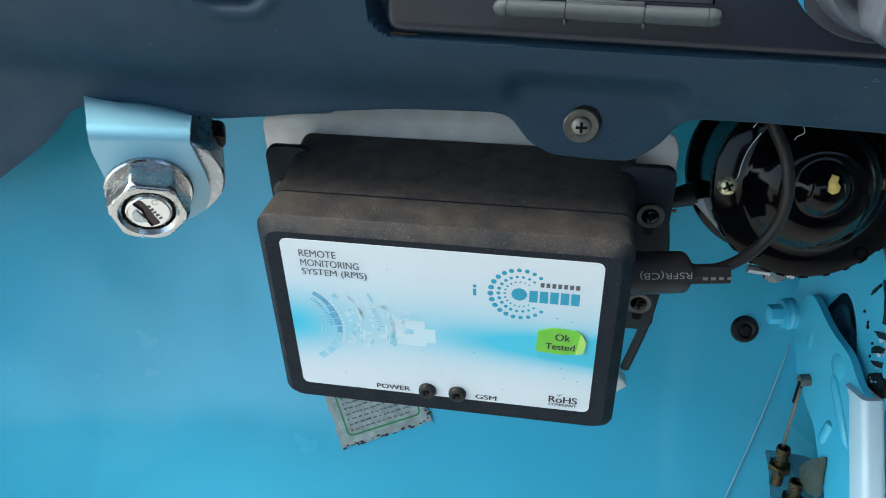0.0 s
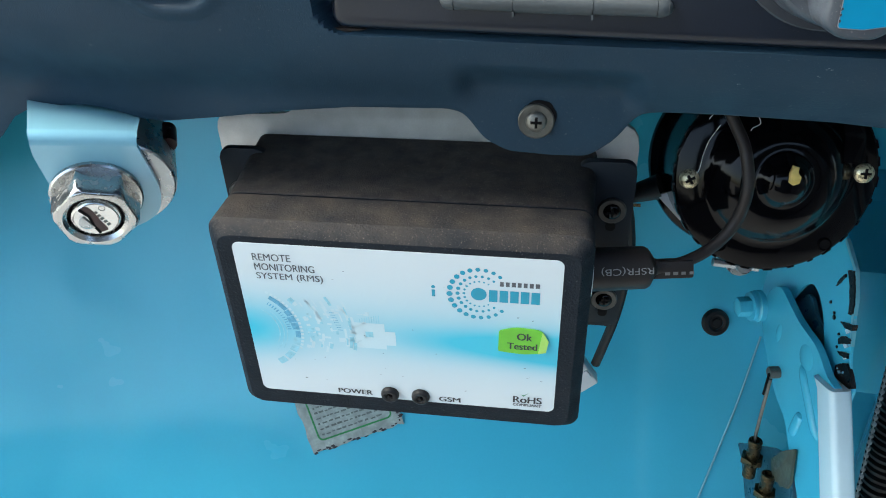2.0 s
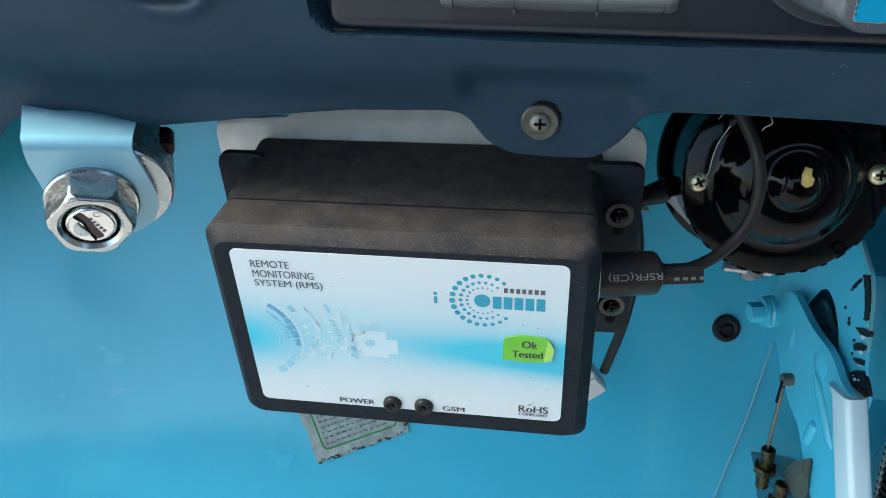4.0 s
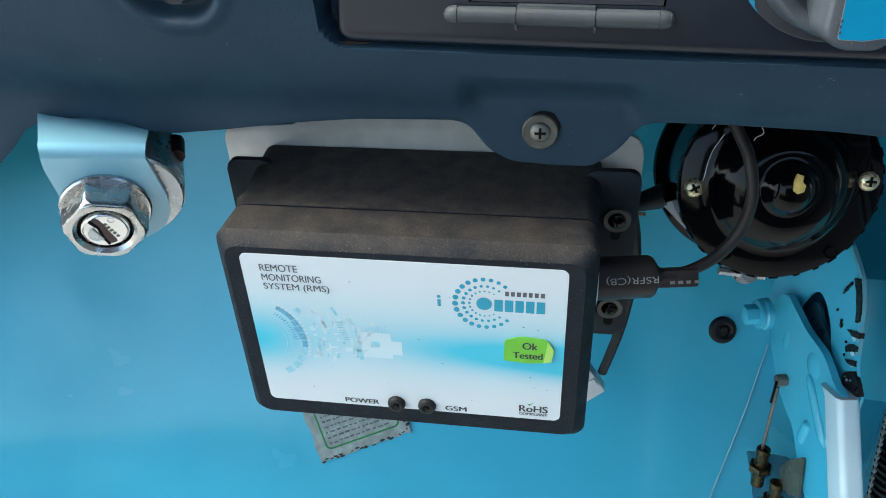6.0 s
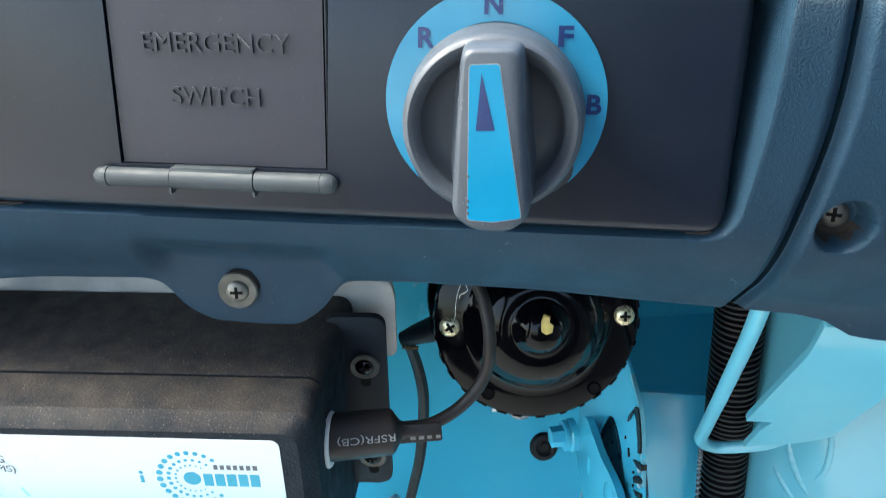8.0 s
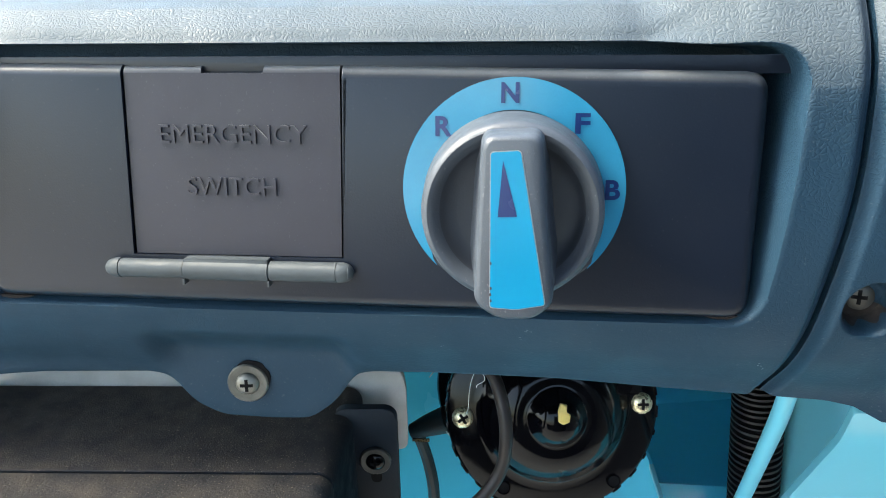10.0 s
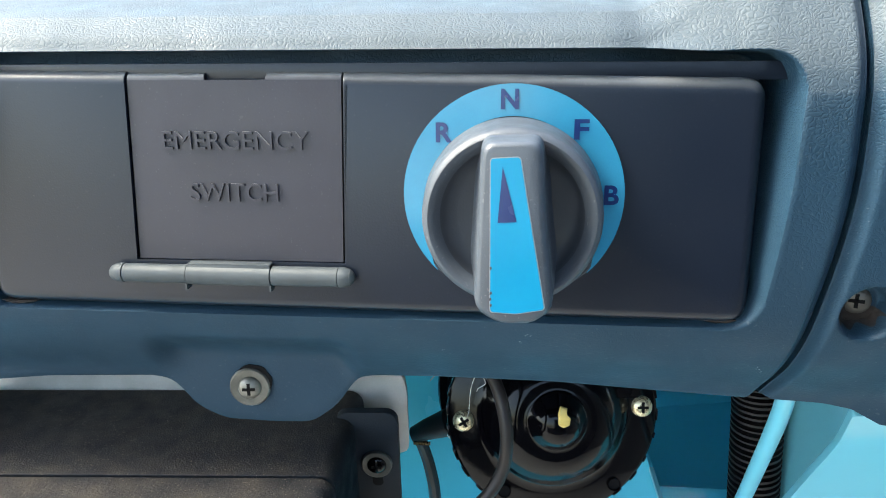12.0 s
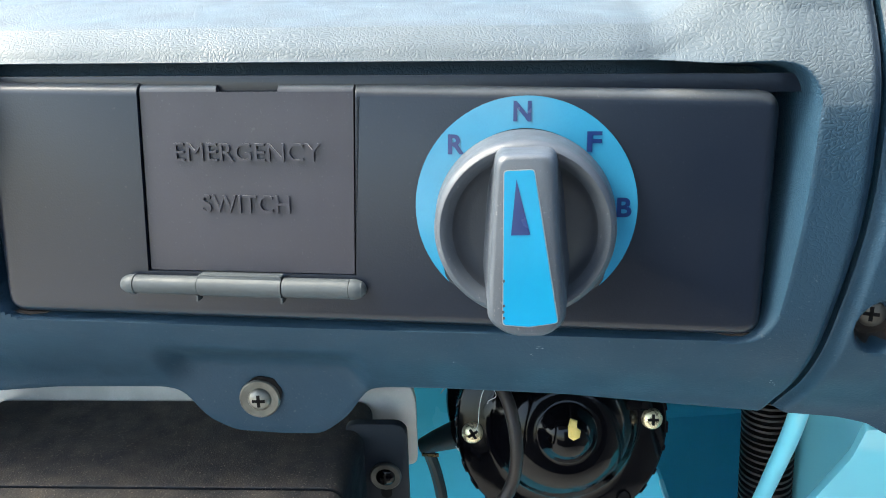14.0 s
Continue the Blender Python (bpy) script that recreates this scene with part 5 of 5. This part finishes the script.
wedge("black_smear", [(0.0605, 0.0613), (0.0613, 0.0659), (0.0652, 0.0725), (0.0656, 0.0705), (0.0622, 0.0640)])
for u, v, w in ((0.0600, 0.0502, 0.0009), (0.0668, 0.0455, 0.0013), (0.0655, 0.0475, 0.0008), (0.0745, 0.0405, 0.0008), (0.0762, 0.0335, 0.0007)):
    chip(u, v, w)
for u, v, w in ((0.0858, 0.0243, 0.0013), (0.0882, 0.0174, 0.0012), (0.0886, 0.0266, 0.0009), (0.0836, 0.0250, 0.0006)):
    part("pale_chip", prism([(u - w, v), (u, v - w * 0.7), (u + w, v + w * 0.4), (u, v + w)], 0.0064, 0.0080), M["tab_paint"], channel)
for u, v, w in ((0.0800, 0.0475, 0.0016), (0.0822, 0.0398, 0.0017), (0.0846, 0.0337, 0.0013)):
    part("pale_chip", prism([(u - w, v - w * 0.6), (u + w * 0.4, v - w), (u + w * 1.6, v + w * 0.6), (u, v + w)], 0.0072, 0.0100), M["lit_and_chip_white"], channel)

cable = thing("brake_cable", "oily steel control cable with brass adjusters on a bracket", "cable")


def lever_at(u, w, v):
    return LEVER @ Vector((u, w, v))


part("inner_wire", tube([lever_at(0.0455, -0.004, -0.018), lever_at(0.0462, -0.004, -0.045), lever_at(0.0472, -0.004, -0.070)], 0.0011, 8), M["screw"], cable)
for (u, w, v), s in (((0.0500, -0.004, -0.0800), 1.0), ((0.0742, -0.005, -0.0820), 0.95)):
    adj = part("adjuster", lathe([(0, -0.0095), (0.0026, -0.0095), (0.0028, -0.0130), (0.0040, -0.0130), (0.0043, -0.0120), (0.0043, -0.0080), (0.0040, -0.0075), (0.0042, -0.001), (0.0040, 0.0)], 18), M["oily"], cable, "oily brass adjuster", at=Matrix.Translation(lever_at(u, w, v)) @ pose(0, 0, 0, -97, 0, 8) @ Matrix.Scale(s, 4))
    part("nut", prism(hexagon(0.0072), 0.0, 0.0045, 0.0006, back=True), M["oily"], adj)
    part("lower_thread", lathe([(0, 0.0045), (0.0040, 0.0045), (0.0040, 0.016), (0, 0.016)], 12), M["oily"], adj)
part("cable_plate", prism(rounded([(0.0157, -0.100), (0.0562, -0.0600), (0.0740, -0.0480), (0.1000, -0.0800), (0.0900, -0.14), (0.0560, -0.14), (0.0260, -0.106)], 0.002), 0.0040, 0.0060, 0.0005), M["shaded_paint"], cable, "blue cable bracket with shade put into its colour", at=LEVER @ pose(0, 0, -0.006))
part("sector", prism(rounded([(0.0760, -0.0430), (0.0660, -0.0560), (0.0580, -0.0720), (0.0640, -0.0800), (0.0660, -0.0770), (0.0690, -0.0800), (0.0715, -0.0765), (0.0740, -0.0780), (0.0770, -0.0735), (0.0805, -0.0720), (0.0820, -0.0650)], 0.0015), -0.0028, -0.0012, 0.0004), M["grey_plate"], cable, "toothed greasy steel sector", at=LEVER @ pose(0.0090, 0, 0.0090))


def sheet_frame(x, z, out=0.0):
    """A pose lying on the nose sheet, -y outward."""
    p = Vector((x, nose(x, z), z))
    n = Vector(((nose(x + 0.001, z) - nose(x - 0.001, z)) / 0.002, -1, (nose(x, z + 0.001) - nose(x, z - 0.001)) / 0.002)).normalized()
    return facing(p + n * out, n)


def grommet():
    g = thing("grommet", "black rubber grommet in the blue sheet", "grommet", sheet_frame(0.1103, 0.3998) @ Matrix.Scale(0.93, 4))
    part("rim", lathe([(0.0050, -0.0030), (0.0068, -0.0042), (0.0090, -0.0038), (0.0104, -0.0018), (0.0106, 0.002)], 32), M["black"], g)
    part("plug", lathe([(0, -0.0042), (0.0030, -0.0040), (0.0036, -0.0026), (0.0052, -0.0022)], 24), M["black"], g)


grommet()


# thin raised line that stands for the highlight on the sheet's crease
def crease_highlight():
    line = [Vector((x, nose(x, z) - 0.001, z)) for x, z in ((0.1434, 0.389), (0.1385, 0.369), (0.1327, 0.3455), (0.1245, 0.319), (0.1159, 0.2915), (0.107, 0.263), (0.095, 0.225))]
    return tube(curve_through(line, 6), 0.0008, 8)


solid("crease_highlight", crease_highlight(), M["pale_paint"], "thin pale line for the highlight along the sheet-metal joint", "seam")

notice = thing("paper_notice", "torn dirty white paper notice with green frame on the blue sheet", "sticker",
               axes(Vector((-0.1594, 0.3445, 0.3282)) + Vector((0.18, -0.86, 0.42)) * 0.0015, *[Vector(v) for v in ((0.8938, 0.3680, 0.2560), (-0.2240, 0.8640, -0.4510), (-0.3870, 0.3450, 0.8550))]))


def ragged(w, h):
    r = random.Random(12)
    pts = [(w * k / 16, r.uniform(-0.0012, 0.0008)) for k in range(17)] + [(w + r.uniform(-0.001, 0.0006), h * k / 8) for k in range(1, 9)]
    pts += [(w * (1 - k / 10), h) for k in range(1, 11)] + [(r.uniform(-0.0006, 0.0008), h * (1 - k / 8)) for k in range(1, 8)]
    return pts


part("paper", prism(ragged(0.0675, 0.050), -0.0003, 0.0), M["paper"], notice)
part("green_frame", prism(rrect(0.0070, 0.0068, 0.0620, 0.0485, 0.004), -0.0006, -0.00035, holes=[rrect(0.0082, 0.0080, 0.0608, 0.0473, 0.003)]), M["green_ink"], notice)
part("heading", flat([[(0.009, 0.036), (0.026, 0.036), (0.026, 0.040), (0.009, 0.040)]], -0.0005), M["green_ink"], notice)


def notice_lines():
    r = random.Random(3)
    loops = []
    for k in range(7):
        z, x = 0.0105 + 0.0040 * k, 0.0105
        while x < 0.055:
            w, h, d = r.uniform(0.0012, 0.0040), r.uniform(0.0009, 0.0015), r.uniform(-0.0002, 0.0003)
            loops.append([(x, z + d), (min(x + w, 0.058), z + d), (min(x + w, 0.058), z + d + h), (x, z + d + h)])
            x += w + r.uniform(0.0006, 0.0018)
    return flat(loops, -0.0005)


part("print_bars", notice_lines(), M["smudged_ink"], notice)


def edge_dirt():
    r = random.Random(21)
    loops = []
    for k in range(34):
        x, z = (r.uniform(0.0, 0.0675), r.uniform(-0.0006, 0.0016)) if k < 24 else (0.0675 - r.uniform(0.0, 0.0022), r.uniform(0.0, 0.018))
        w, h = r.uniform(0.0005, 0.0022), r.uniform(0.0003, 0.0010)
        loops.append([(x - w, z), (x - w * 0.3, z - h), (x + w, z - h * 0.4), (x + w * 0.6, z + h), (x - w * 0.4, z + h * 0.8)])
    return flat(loops, -0.00045)


part("edge_dirt", edge_dirt(), M["ink"], notice, "black dirt along the torn edge")

# ---- steering column, conduit and the bent bar ----
column_ob = thing("steering_column", "broad pale blue painted steering column tube with weld beads", "column", pose(0.298, 0.405, 0.0, 0, -1.5, 0))
b = bmesh.new()
tube([Vector((0, 0, 0.05 + 0.05 * k)) for k in range(15)], 0.074, 48, b)
part("tube", b, M["column_paint"], column_ob, "thick painted tube")
for ridge, r in ((((-146.0, 0.4800), (-145.2, 0.4769), (-141.2, 0.4723), (-136.9, 0.4679), (-132.2, 0.4655)), 0.0022),
                 (((-143.6, 0.5040), (-143.3, 0.4992), (-141.0, 0.4915), (-137.1, 0.4834), (-133.1, 0.4769), (-128.5, 0.4730)), 0.0030),
                 (((-124.0, 0.4500), (-122.0, 0.4507), (-118.8, 0.4534), (-116.0, 0.4529), (-111.0, 0.4545)), 0.0024),
                 (((-127.0, 0.4690), (-122.0, 0.4650), (-116.0, 0.4640), (-109.0, 0.4670)), 0.0034),
                 (((-131.3, 0.5290), (-128.0, 0.5120), (-127.5, 0.4954), (-130.5, 0.4838)), 0.0020)):
    line = curve_through([((0.0748 - r) * math.cos(radians(a)), (0.0748 - r) * math.sin(radians(a)), z) for a, z in ridge], 10)
    part("weld_bead", tube(line, lambda t: r * (0.35 + 0.65 * math.sqrt(math.sin(math.pi * min(0.99, max(0.01, t))))) * (1 + 0.07 * math.sin(t * 60)), 12), M["column_paint"], column_ob, "soft painted weld bead")


def conduit():
    line = curve_through([(0.188, 0.385, 0.660), (0.1935, 0.3830, 0.600), (0.1975, 0.382, 0.555), (0.2010, 0.381, 0.505), (0.2045, 0.380, 0.46), (0.2110, 0.379, 0.39), (0.220, 0.377, 0.30), (0.230, 0.374, 0.18)], 110)
    return tube(line, lambda t: 0.0110 + 0.0014 * (1 if math.sin(t * 2 * math.pi * 102) > 0 else -1), 22)


loom = thing("conduit", "black corrugated wiring conduit", "conduit")
part("sleeve", conduit(), M["black"], loom, shade=60)
# pale beads painted in as the glints on the conduit's ribs
seam = curve_through([(0.1880, 0.3757, 0.490), (0.1905, 0.3745, 0.46), (0.1970, 0.373, 0.39), (0.206, 0.371, 0.30)], 90)
part("glint_chain", tube(seam, lambda t: 0.0009 + 0.0005 * (1 if math.sin(t * 2 * math.pi * 46) > 0 else -1), 6), M["scallop"], loom)

BAR = axes((0.1799, 0.3403, 0.5087), (0.99377, -0.05845, 0.09492), (0, 0.85153, 0.52431), (-0.11147, -0.52104, 0.84622))
guard = thing("bent_bar", "pale blue bent round bar with a welded notched plate", "bracket", BAR)
part("bar", tube(curve_through([(0.0, 0.030, 0.185), (0.0, 0.006, 0.155), (0.0, 0, 0.1400), (-0.0012, 0, 0.080), (-0.0030, 0, 0.0260), (-0.0032, 0, 0.0100), (0.0010, 0, 0.0005), (0.0090, 0, -0.0022), (0.0260, 0, 0.0060), (0.040, 0.004, 0.014)], 8), 0.0030, 12), M["pale_paint"], guard)
part("notched_plate", prism(rounded([(0.0117, 0.0412), (0.0225, 0.0404), (0.0195, 0.0300), (0.0165, 0.0030), (0.0380, 0.0130), (0.0509, 0.0229), (0.0520, 0.0450), (0.0560, 0.0680), (0.060, 0.110), (0.055, 0.1330), (0.0208, 0.1350), (0.0212, 0.1137)],
            [0.0004, 0.0006, 0.001, 0.002, 0.004, 0.006, 0.006, 0.004, 0.004, 0.002, 0.002, 0.004]), -0.0015, 0.0015, 0.0006), M["pale_paint"], guard)
